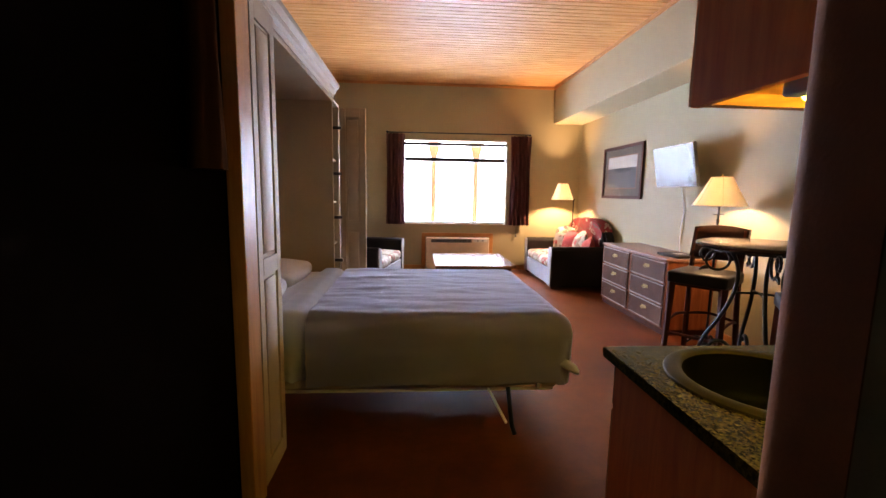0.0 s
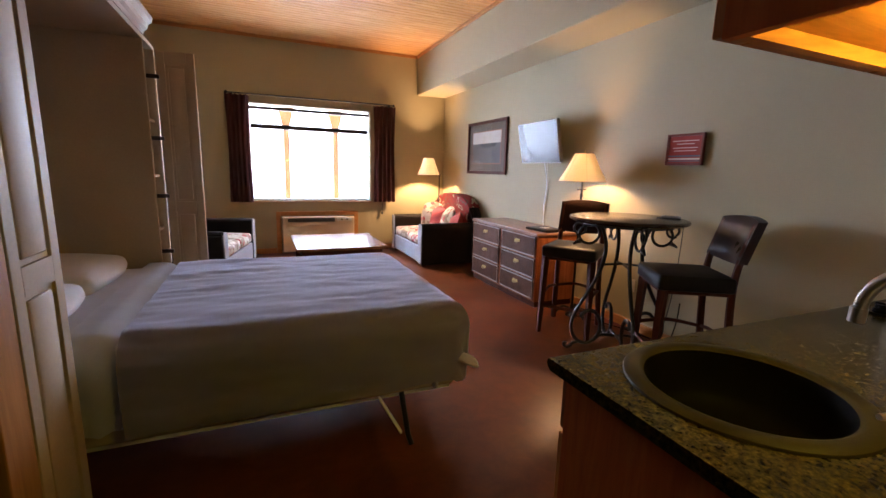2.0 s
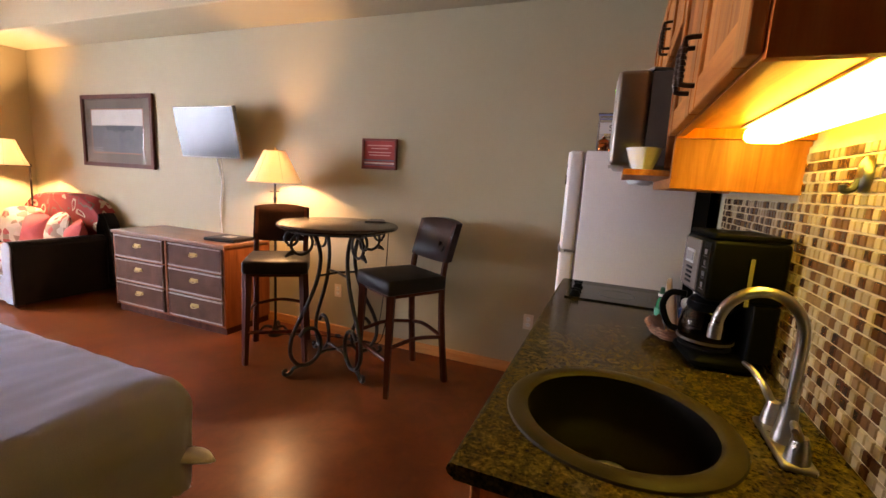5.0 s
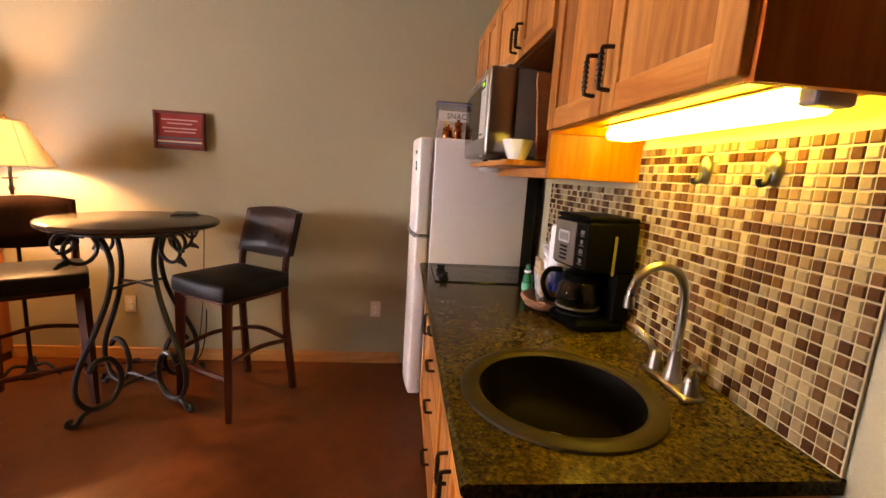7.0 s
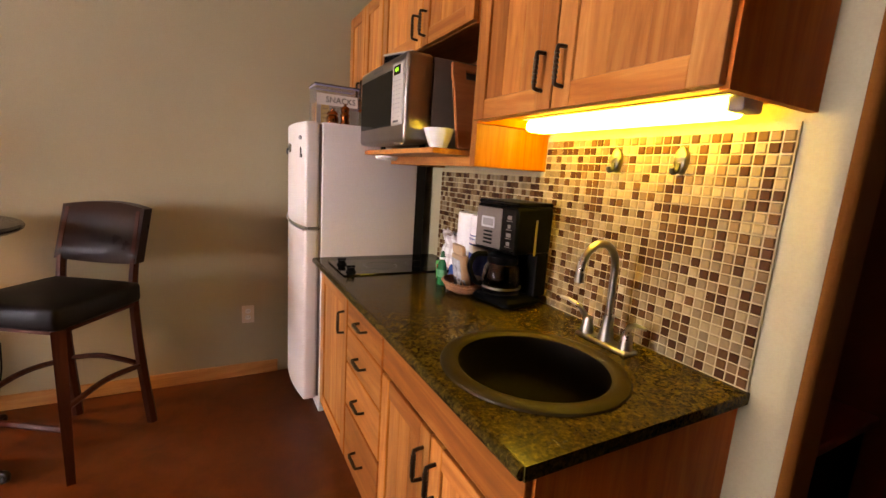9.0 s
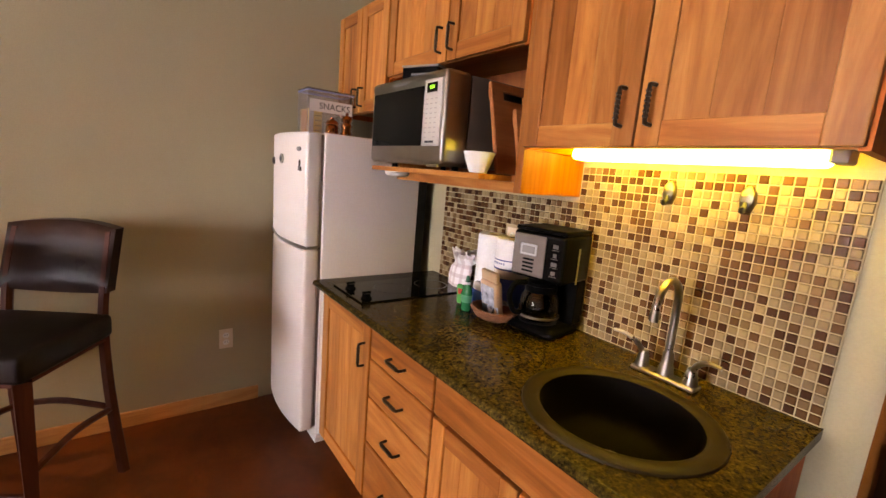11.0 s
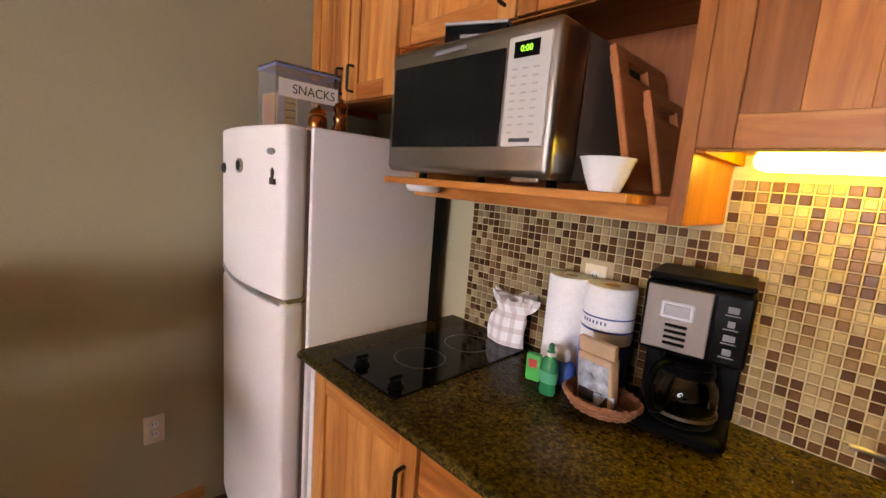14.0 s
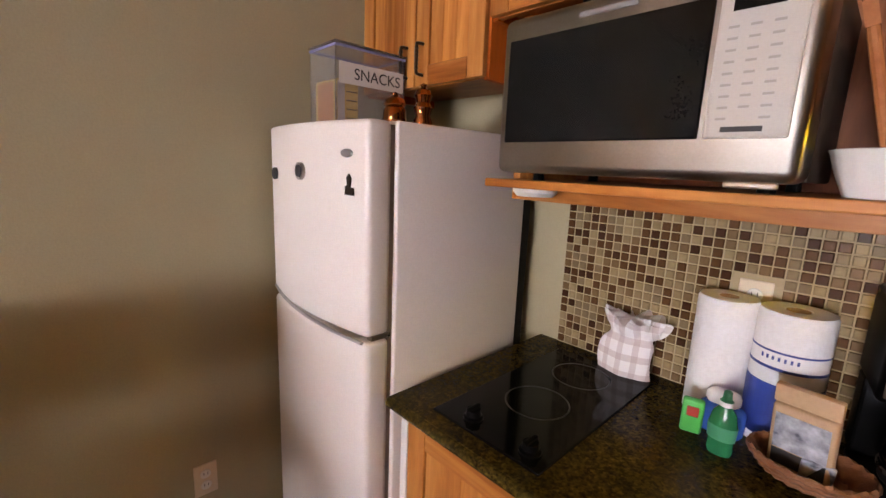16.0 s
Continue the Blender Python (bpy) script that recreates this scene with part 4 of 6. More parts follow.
part("tube_cover", box(B(), 0.850, 1.522, 0.875, 0.968, 1.543, 1.584, 0.018, 4), lamp_glow, ul, "glowing diffuser", True)
part("end_cap", box(B(), 0.815, 0.8495, 0.884, 0.960, 1.551, 1.584, 0.006), grey_plastic, ul, "grey end cap")
part("base", box(B(), 0.815, 1.530, 0.872, 0.972, 1.5842, 1.5895), white_plastic, ul)

# refrigerator
fr = thing("refrigerator", "white top-freezer refrigerator with magnets on the door", "refrigerator", 2.812, 1.2, 0)
part("body", box(B(), 2.552, 3.117, 0.90, 1.435, 0.03, 1.60, 0.008, 3), enamel, fr, "white pebbled steel body", True)
# added block: the dark gap towards the tiles is filled with black
part("back_coil", box(B(), 2.572, 3.072, 0.835, 0.898, 0.10, 1.50), gap_black, fr, "black block standing for the dark gap behind the refrigerator")
for z0, z1 in ((1.062, 1.598), (0.09, 1.048)):
    bm = B()
    box(bm, 2.555, 3.115, 1.448, 1.548, z0, z1, 0.014, 4)
    for k in range(1, 12):
        bmesh.ops.bisect_plane(bm, geom=bm.verts[:] + bm.edges[:] + bm.faces[:], plane_co=(2.577 + k * 0.043, 0, 0), plane_no=(1, 0, 0))
    for v in bm.verts:
        if v.co.y > 1.49:
            q = (v.co.x - 2.835) / 0.28
            v.co.y -= 0.030 * q * q
    part("door", bm, enamel, fr, "white rounded door", True)
part("gasket", box(B(), 2.564, 3.107, 1.4352, 1.4478, 0.10, 1.59), plain("gasket_taupe", (0.26, 0.20, 0.17), 0.6), fr, "taupe door gasket")
part("grip_trim", tube(B(), spline([(2.572, 1.522, 1.046), (2.702, 1.544, 1.052), (2.842, 1.552, 1.060), (2.972, 1.544, 1.07), (3.092, 1.522, 1.082)], 6), 0.007, 8, flat=0.5), silver_trim, fr, "curved silver handle trim", True)
part("hinge_cover", box(B(), 2.560, 2.582, 1.44, 1.50, 1.0485, 1.0615, 0.002), nickel, fr)
part("kick_plate", box(B(), 2.562, 3.102, 1.38, 1.434, 0.0, 0.0295, 0.004), white_plastic, fr)
part("badge", lathe(B(), [(0, 0.007), (0.019, 0.006), (0.022, 0.0)], 0, 0, 0, 24, 1.0, 0.5), grey_plastic, fr, "oval maker's badge", local=True).matrix_local = Matrix.Translation(Vector((2.627, 1.530, 1.518)) - origin(fr)) @ pose(0, 0, 0, -90, 0, 6)
for x, z, r, mm, nm in ((2.617, 1.442, 0.020, copper, "tall"), (2.837, 1.468, 0.024, nickel, "round"), (3.042, 1.455, 0.018, ink, "small")):
    mg = thing("fridge_magnet", "small souvenir magnet on the refrigerator door", "magnet", x, 1.548 - 0.03 * ((x - 2.835) / 0.28) ** 2, z, group="fridge magnets")
    if nm == "tall":
        bm = prism(B(), [(-0.022, -0.03), (0.022, -0.03), (0.02, -0.005), (0.008, 0.0), (0.012, 0.022), (0.0, 0.034), (-0.010, 0.02), (-0.006, -0.006), (-0.02, -0.008)], "y", -0.01, 0.004)
        mg.scale = (0.78, 1.0, 0.8)
        part("figure", bm, bronze, mg, "dark metal silhouette", local=True)
    else:
        part("disc", tube(B(), [(0, -0.012, 0), (0, 0.008, 0)], r, 20), mm, mg, local=True)
        part("face", tube(B(), [(0, 0.008, 0), (0, 0.010, 0)], r * 0.7, 18), ink, mg, local=True)

# microwave
mw = thing("microwave", "stainless microwave with a dark window and green clock", "microwave", 2.16, 1.02, 1.473)
MX0, MX1, MZ0, MZ1, MY = 1.803, 2.352, 1.492, 1.812, 1.302
part("body", box(B(), MX0, MX1, 0.88, MY - 0.110, MZ0, MZ1 - 0.004, 0.006), surface("brown_steel_case", (0.085, 0.062, 0.046), (0.11, 0.080, 0.060), 0.42, 8.0, 240.0, 0.08, 0.25, 0.2), mw, "dark brown steel case", True)
part("front", box(B(), MX0 - 0.002, MX1 + 0.002, MY - 0.111, MY, MZ0 - 0.003, MZ1 + 0.002, 0.018, 4), steel, mw, "stainless door front", True)
part("door_window", box(B(), MX0 + 0.135, MX1 - 0.02, MY - 0.004, MY + 0.003, MZ0 + 0.062, MZ1 - 0.045, 0.004), black_gloss, mw, "dark glass window")
part("control_panel", box(B(), MX0 + 0.018, MX0 + 0.128, MY - 0.004, MY + 0.004, MZ0 + 0.062, MZ1 - 0.028, 0.004), plain("panel_beige", (0.50, 0.46, 0.40), 0.4), mw, "pale control panel")
part("display", box(B(), MX0 + 0.046, MX0 + 0.110, MY + 0.003, MY + 0.0055, MZ1 - 0.074, MZ1 - 0.041), black_gloss, mw, "black clock display")
words("digits", "0:00", 0.018, Matrix.Translation((MX0 + 0.078, MY + 0.0062, MZ1 - 0.057)) @ pose(0, 0, 0, 90, 0, 180), display_green, mw, "green clock digits")
key_grey = plain("key_grey", (0.34, 0.315, 0.28), 0.5)
for r in range(9):
    for k in range(3):
        x = MX0 + 0.050 + k * 0.028
        z = MZ1 - 0.096 - r * 0.0165
        if r == 8 and k == 1:
            continue
        part("key", box(B(), x - 0.007, x + 0.007, MY + 0.0035, MY + 0.0044, z - 0.0018, z + 0.0018), key_grey, mw)
part("maker_plate", box(B(), MX0 + 0.050, MX0 + 0.104, MY + 0.0035, MY + 0.0048, MZ0 + 0.072, MZ0 + 0.080), ink, mw, "dark maker's name bar")
part("top_name", box(B(), 2.06, 2.17, MY - 0.001, MY + 0.001, MZ1 - 0.03, MZ1 - 0.02), grey_plastic, mw)
for x in (MX0 + 0.05, MX1 - 0.05):
    for y in (0.93, 1.20):
        part("foot", lathe(B(), [(0.014, 0), (0.012, 0.02)], x, y, 1.4725, 12), black_plastic, mw)
part("latch", box(B(), MX0 + 0.02, MX0 + 0.09, MY - 0.01, MY + 0.002, MZ0 - 0.012, MZ0 - 0.002, 0.003), nickel, mw)
bx = thing("device_box", "flat dark box lying on the microwave", "box", 2.12, 1.09, MZ1 + 0.002)
bx.matrix_basis = pose(2.165, 1.115, MZ1 + 0.002, 0, 0, 24)
part("carton", box(B(), -0.085, 0.085, -0.11, 0.11, 0, 0.060, 0.004), black_plastic, bx, local=True)
part("lid_rim", box(B(), -0.087, 0.087, -0.112, 0.112, 0.0605, 0.068, 0.002), silver_trim, bx, "silver upper edge", local=True)
part("name_bar", box(B(), -0.04, 0.04, 0.1102, 0.1112, 0.028, 0.036), grey_plastic, bx, "faint grey lettering bar", local=True)

# cutting boards beside the microwave
board_wood = wood("cutting_board_wood", (0.24, 0.070, 0.020), (0.33, 0.105, 0.032), (0.40, 0.14, 0.048), "y", 0.5, 0.3, 0.0, 0.12)
for k, (x, h, y1) in enumerate(((1.705, 0.33, 1.13), (1.672, 0.24, 1.05))):
    cb = thing("cutting_board", "reddish wooden cutting board with a hand slot, leaning upright", "cutting board", x, 0.98, 1.473, group="cutting boards")
    bm = B()
    box(bm, -0.009, 0.009, 0.83 - 0.98, y1 - 0.98, 0, h - 0.06, 0.006, 2)
    box(bm, -0.009, 0.009, 0.83 - 0.98, y1 - 0.98, h - 0.03, h, 0.006, 2)
    for a, b in ((0.83 - 0.98, y1 - 1.15), (y1 - 0.98 - 0.055, y1 - 0.98)):
        box(bm, -0.009, 0.009, a, b, h - 0.065, h - 0.025)
    bmesh.ops.transform(bm, matrix=pose(0, 0, 0.003, 0, 14, 0), verts=bm.verts)
    part("board", bm, board_wood, cb, local=True)

# bowls on the shelf
bw = thing("bowl", "white fluted china bowl on the shelf", "bowl", 1.728, 1.193, 1.473)
bm = B()
prof = [(0, 0.004), (0.028, 0.004), (0.031, 0.0), (0.034, 0.006), (0.045, 0.03), (0.054, 0.056), (0.0575, 0.062), (0.055, 0.063), (0.042, 0.03), (0.028, 0.011), (0, 0.009)]
lathe(bm, prof, 0, 0, 0, 40)
for v in bm.verts:
    a = math.atan2(v.co.y, v.co.x)
    s = 1 + 0.018 * math.cos(a * 10)
    v.co.x *= s
    v.co.y *= s
bw.scale = (1.0, 1.0, 1.12)
part("dish", bm, chinaware, bw, smooth=True, local=True)
# things on the refrigerator
tb = thing("storage_tub", "clear plastic snack tub with a blue rim and paper label", "storage tub", 2.82, 1.35, 1.601)
tb.matrix_basis = pose(2.972, 1.281, 1.601, 0, 0, 90)
bm = B()
W, D, H = 0.128, 0.080, 0.234
for x0, x1, y0, y1, z0, z1 in ((-W, W, -D, -D + 0.003, 0, H), (-W, W, D - 0.003, D, 0, H), (-W, -W + 0.003, -D + 0.003, D - 0.003, 0, H), (W - 0.003, W, -D + 0.003, D - 0.003, 0, H), (-W + 0.003, W - 0.003, -D + 0.003, D - 0.003, 0, 0.003)):
    part("tub_side" if z1 > 0.1 else "tub_bottom", box(B(), x0, x1, y0, y1, z0, z1), tub_plastic, tb, "cloudy clear plastic", local=True)
rim = plain("blue_seal", (0.18, 0.20, 0.42), 0.35)
bm = B()
box(bm, -W - 0.006, W + 0.006, -D - 0.006, D + 0.006, H + 0.003, H + 0.012, 0.004)
part("lid", bm, tub_plastic, tb, "clear lid", local=True)
bm = B()
tube(bm, [(-W, D, H), (W, D, H), (W, -D, H), (-W, -D, H), (-W, D, H)], 0.004, 6)
part("lid_seal", bm, rim, tb, "blue seal line", local=True)
lb = part("label_strip", box(B(), -0.120, 0.118, D + 0.0008, D + 0.0018, 0.128, 0.190), white_plastic, tb, "white paper label", local=True)
w = words("lettering", "SNACKS", 0.047, Matrix.Translation((-0.02, D + 0.0026, 0.158)) @ pose(0, 0, 0, 90, 0, 180), ink, lb, "handwritten black capitals")
w.data.transform(Matrix.Translation(origin(lb)))
ink_orange = plain("orange_print", (0.75, 0.33, 0.10), 0.5)
cr = thing("snack_carton", "yellow food carton inside the clear tub", "carton", 2.97, 1.36, 1.606)
part("carton", box(B(), 2.905, 3.035, 1.325, 1.398, 1.606, 1.742, 0.002), yellow_card, cr)
part("printed_panel", box(B(), 2.925, 3.020, 1.398, 1.3986, 1.618, 1.735), ink_orange, cr, "orange printed front")
part("white_corner", box(B(), 2.9042, 2.9048, 1.372, 1.397, 1.61, 1.738), white_plastic, cr, "white carton corner")
for k in range(4):
    part("text_bar", box(B(), 2.9042, 2.9048, 1.330, 1.366, 1.63 + k * 0.026, 1.633 + k * 0.026), ink, cr, "line of small print")


def mill(x, y, h, label):
    e = thing("pepper_mill", label, "pepper mill", x, y, 1.601, group="copper mills")
    if h > 0.1:
        p = [(0, 0), (0.030, 0), (0.031, 0.012), (0.024, 0.03), (0.030, 0.055), (0.022, 0.07), (0.024, 0.078), (0.029, 0.092), (0.022, 0.108), (0.008, 0.114), (0.011, 0.124), (0.0, 0.13)]
    else:
        p = [(0, 0), (0.034, 0), (0.038, 0.012), (0.036, 0.045), (0.030, 0.055), (0.037, 0.062), (0.030, 0.078), (0.010, 0.088), (0.011, 0.097), (0, 0.102)]
    p = [(0.85 * r, 0.85 * q) for r, q in p]
    part("turned_body", lathe(B(), p, 0, 0, 0, 28), copper, e, smooth=True, local=True)


mill(2.668, 1.360, 0.10, "squat polished copper salt mill")
mill(2.612, 1.308, 0.13, "tall polished copper pepper mill")

# ---- worktop clutter ----
cm = thing("coffee_maker", "black drip coffee maker with a satin steel panel and glass carafe", "coffee maker", 1.555, 0.97, CT)
panel_steel = surface("satin_panel", (0.14, 0.112, 0.092), (0.18, 0.145, 0.12), 0.5, 8.0, 240.0, 0.05, 0.5, 0.2)
grey_strip = plain("dark_strip", (0.006, 0.005, 0.004), 0.2, 0.0, 0.07)
cm.matrix_basis = pose(1.577, 0.939, CT, 0, 0, 9)
L = dict(local=True)
part("base", box(B(), -0.102, 0.102, -0.105, 0.090, 0, 0.040, 0.026, 5), black_plastic, cm, smooth=True, **L)
part("tower", box(B(), -0.104, 0.104, -0.105, -0.040, 0.0405, 0.205, 0.006), black_plastic, cm, **L)
part("head", box(B(), -0.107, 0.107, -0.107, 0.085, 0.205, 0.375, 0.012, 3), black_plastic, cm, smooth=True, **L)
part("lid", box(B(), -0.104, 0.104, -0.103, 0.08, 0.3755, 0.391, 0.006, 2), black_plastic, cm, **L)
part("steel_panel", box(B(), -0.032, 0.099, 0.083, 0.089, 0.216, 0.364, 0.003), panel_steel, cm, "brushed steel panel", **L)
part("icon_strip", box(B(), -0.102, -0.037, 0.083, 0.0858, 0.216, 0.364, 0.002), grey_strip, cm, "dark glossy icon strip", **L)
part("clock_bezel", box(B(), 0.000, 0.068, 0.0885, 0.091, 0.290, 0.330, 0.004), silver_trim, cm, "silver clock bezel", **L)
part("clock", box(B(), 0.008, 0.060, 0.089, 0.093, 0.297, 0.323, 0.0015), grey_plastic, cm, "small grey clock window", **L)
for k in range(4):
    part("button", box(B(), 0.008, 0.054, 0.0885, 0.0925, 0.272 - k * 0.014, 0.279 - k * 0.014, 0.003), black_plastic, cm, **L)
icon_print = plain("dim_icon_print", (0.10, 0.085, 0.07), 0.4)
for k, w in enumerate((0.016, 0.022, 0.013, 0.020)):
    z = 0.236 + k * 0.031
    part("icon", box(B(), -0.070 - w / 2, -0.070 + w / 2, 0.0855, 0.0863, z, z + 0.014), icon_print, cm, "dim printed icon", **L)
    part("icon_bar", box(B(), -0.084, -0.056, 0.0855, 0.0862, z - 0.006, z - 0.004), icon_print, cm, **L)
gauge_mat = plain("olive_gauge", (0.16, 0.14, 0.05), 0.4)
part("water_gauge", box(B(), -0.1085, -0.1065, -0.022, -0.012, 0.20, 0.33), gauge_mat, cm, "dim olive water gauge", **L)
part("hot_plate", lathe(B(), [(0, 0.046), (0.07, 0.046), (0.072, 0.05), (0, 0.051)], 0, 0.03, 0, 30), iron, cm, **L)
cf = part("carafe", lathe(B(), [(0, 0.053), (0.060, 0.054), (0.071, 0.07), (0.075, 0.10), (0.069, 0.14), (0.056, 0.160), (0.052, 0.172), (0.050, 0.172), (0.053, 0.158), (0.066, 0.138), (0.072, 0.10), (0.068, 0.072), (0.058, 0.058), (0, 0.057)], 0, 0.03, 0, 36), carafe_glass, cm, "glass carafe", True, **L)
part("collar", lathe(B(), [(0.057, 0.156), (0.060, 0.166), (0.058, 0.182), (0.05, 0.182)], 0, 0.03, 0, 30), black_plastic, cf, "black collar", True, **L)
part("carafe_lid", lathe(B(), [(0.056, 0.182), (0.050, 0.192), (0.02, 0.198), (0, 0.198)], 0, 0.03, 0, 30), black_plastic, cf, smooth=True, **L)
part("carafe_band", lathe(B(), [(0.0760, 0.066), (0.0765, 0.074), (0.074, 0.074)], 0, 0.03, 0, 30), nickel, cf, **L)
part("carafe_handle", tube(B(), spline([(0.03, 0.085, 0.19), (0.05, 0.125, 0.185), (0.06, 0.14, 0.14), (0.05, 0.12, 0.085), (0.036, 0.095, 0.075)], 6), 0.010, 10), black_plastic, cf, "black looped handle", True, **L)

for k, (x, y, band) in enumerate(((1.940, 0.888, False), (1.808, 0.893, True))):
    rl = thing("paper_towel_roll", "wrapped paper towel roll with blue printed bands" if band else "plain white paper towel roll standing on end", "paper towels", x, y, CT, group="paper towel rolls")
    rl.scale = (1.06, 1.06, 1.1) if band else (0.97, 0.97, 1.1)
    part("roll", lathe(B(), [(0.02, 0.0), (0.064, 0.0), (0.066, 0.006), (0.066, 0.272), (0.063, 0.279), (0.024, 0.279), (0.021, 0.272), (0.020, 0.0)], 0, 0, 0, 40), paper_white, rl, smooth=True, local=True)
    part("core", lathe(B(), [(0.0205, 0.001), (0.0205, 0.279), (0.019, 0.279), (0.019, 0.001)], 0, 0, 0, 24), kraft, rl, "cardboard core", local=True)
    if band:
        for z0, z1 in ((0.02, 0.135), (0.165, 0.171), (0.20, 0.204)):
            part("printed_band", lathe(B(), [(0.0663, z0), (0.0668, z0 + 0.001), (0.0668, z1 - 0.001), (0.0663, z1)], 0, 0, 0, 40), ink_blue, rl, "dark blue band", local=True)
        for j in range(7):
            a = radians(55 + j * 9)
            part("letter_bar", box(B(), -0.002, 0.002, 0.0665, 0.0672, 0.185, 0.193, m=pose(0, 0, 0, 0, 0, math.degrees(a) - 90)), ink_blue, rl, local=True)

tw = thing("dish_towel", "white checked dish towel gathered into a ruffled bundle", "towel", 2.175, 0.865, CT)
bm = B()
n, h = 132, 26
rows = []
for j in range(h + 1):
    t = j / h
    row = []
    for i in range(n):
        a = 2 * math.pi * i / n
        neck = 1 - 0.22 * math.exp(-((t - 0.70) / 0.10) ** 2)
        ruf = max(0, (t - 0.66) / 0.34)
        rx = (0.074 + 0.010 * ruf) * neck * (1 + 0.15 * ruf * math.sin(11 * a + 3 * t) + 0.05 * math.sin(4 * a + 1))
        ry = (0.032 + 0.018 * ruf) * neck * (1 + 0.22 * ruf * math.sin(11 * a + 1) + 0.08 * math.sin(5 * a))
        z = 0.175 * t + 0.010 * ruf * math.sin(3 * a + 0.6) + 0.011 * ruf * math.sin(11 * a + 2) + 0.004 * math.sin(9 * t + 3 * a) * t
        lean = -0.02 * t
        row.append(bm.verts.new((rx * math.cos(a) + 0.01 * math.sin(5 * t), ry * math.sin(a) + lean, z)))
    rows.append(row)
for j in range(h):
    for i in range(n):
        bm.faces.new((rows[j][i], rows[j][(i + 1) % n], rows[j + 1][(i + 1) % n], rows[j + 1][i]))
bm.faces.new(rows[0][::-1])
c0 = bm.verts.new((0, -0.02, 0.176))
for i in range(n):
    bm.faces.new((rows[h][i], rows[h][(i + 1) % n], c0))


def check_cloth():
    m, nn, l, b = principled("checked_cotton")
    tc = nn.new("ShaderNodeTexCoord")
    sx = nn.new("ShaderNodeSeparateXYZ")
    l.new(tc.outputs["Object"], sx.inputs[0])
    col = None
    for axis, k in ((0, 150.0), (2, 125.0)):
        mu, si, gt = nn.new("ShaderNodeMath"), nn.new("ShaderNodeMath"), nn.new("ShaderNodeMath")
        mu.operation, si.operation, gt.operation = "MULTIPLY", "SINE", "GREATER_THAN"
        mu.inputs[1].default_value, gt.inputs[1].default_value = k, 0.35
        l.new(sx.outputs[axis], mu.inputs[0])
        l.new(mu.outputs[0], si.inputs[0])
        l.new(si.outputs[0], gt.inputs[0])
        sc = nn.new("ShaderNodeMath")
        sc.operation = "MULTIPLY"
        sc.inputs[1].default_value = 0.45
        l.new(gt.outputs[0], sc.inputs[0])
        col = mix_rgb(nn, l, col if col else (0.78, 0.75, 0.73), (0.42, 0.30, 0.28), sc.outputs[0])
    l.new(col, b.inputs["Base Color"])
    b.inputs["Roughness"].default_value = 0.9
    return m


part("cloth", bm, check_cloth(), tw, smooth=True, local=True)

bk = thing("basket", "small woven basket holding coffee packets", "basket", 1.735, 1.038, CT)
bk.scale = (1.22, 1.22, 1.15)
bm = lathe(B(), [(0, 0.004), (0.042, 0.004), (0.058, 0.016), (0.074, 0.036), (0.078, 0.042), (0.074, 0.046), (0.066, 0.036), (0.050, 0.016), (0, 0.010)], 0, 0, 0, 44, 1.05, 0.85)
for v in bm.verts:
    a = math.atan2(v.co.y, v.co.x)
    v.co.z += 0.003 * math.sin(a * 22) * (v.co.z > 0.012)
    v.co.xy *= 1 + 0.02 * math.sin(a * 22)
part("weave", bm, basket_weave, bk, smooth=True, local=True)
for k in range(3):
    pts = [(1.05 * (0.060 + 0.008 * k) * math.cos(a), 0.85 * (0.060 + 0.008 * k) * math.sin(a), 0.018 + 0.011 * k + 0.002 * math.sin(22 * a)) for a in [2 * math.pi * i / 66 for i in range(67)]]
    part("rod", tube(B(), pts, 0.0045, 6), basket_weave, bk, smooth=True, local=True)
cg = thing("coffee_bag", "folded brown paper coffee bag with a printed front", "coffee bag", 1.748, 1.030, CT + 0.014)
cg.scale = (1.12, 1.0, 1.12)
bm = B()
box(bm, -0.045, 0.045, -0.018, 0.018, 0, 0.13, 0.008, 3)
box(bm, -0.046, 0.046, -0.006, 0.010, 0.13, 0.165, 0.003)
mt = pose(0, 0, 0, -10, 0, -8)
bmesh.ops.transform(bm, matrix=mt, verts=bm.verts)
part("bag", bm, kraft, cg, smooth=True, local=True)
part("picture", box(B(), -0.038, 0.038, 0.0185, 0.0195, 0.045, 0.115, m=mt), silver_bag, cg, "photo-printed front", local=True)
part("name_block", box(B(), -0.038, 0.038, 0.0185, 0.0195, 0.012, 0.043, m=mt), ink, cg, "black label block", local=True)
for k in range(2):
    g = thing("coffee_packet", "small silver coffee packet in the basket", "packet", 1.722 + 0.03 * k, 1.045 - 0.075 * k, CT + 0.014, group="coffee packets")
    part("sachet", box(B(), -0.026, 0.026, -0.003, 0.003, 0, 0.05, 0.002, m=pose(0, 0, 0, -18 if k == 0 else 8, 0, 10)), silver_bag, g, local=True)
sp = thing("soap_bottle", "green dish soap bottle with a flip cap", "bottle", 1.878, 1.062, CT)
part("bottle", lathe(B(), [(0, 0), (0.023, 0), (0.026, 0.01), (0.024, 0.04), (0.027, 0.07), (0.022, 0.095), (0.012, 0.108), (0.012, 0.112), (0, 0.112)], 0, 0, 0, 28, 1.0, 0.7), plain("green_liquid", (0.004, 0.15, 0.055), 0.2), sp, "green soap", True, local=True)
part("cap_collar", lathe(B(), [(0.0135, 0.111), (0.0135, 0.119), (0.012, 0.1205)], 0, 0, 0, 20), paper_white, sp, "white cap collar", True, local=True)
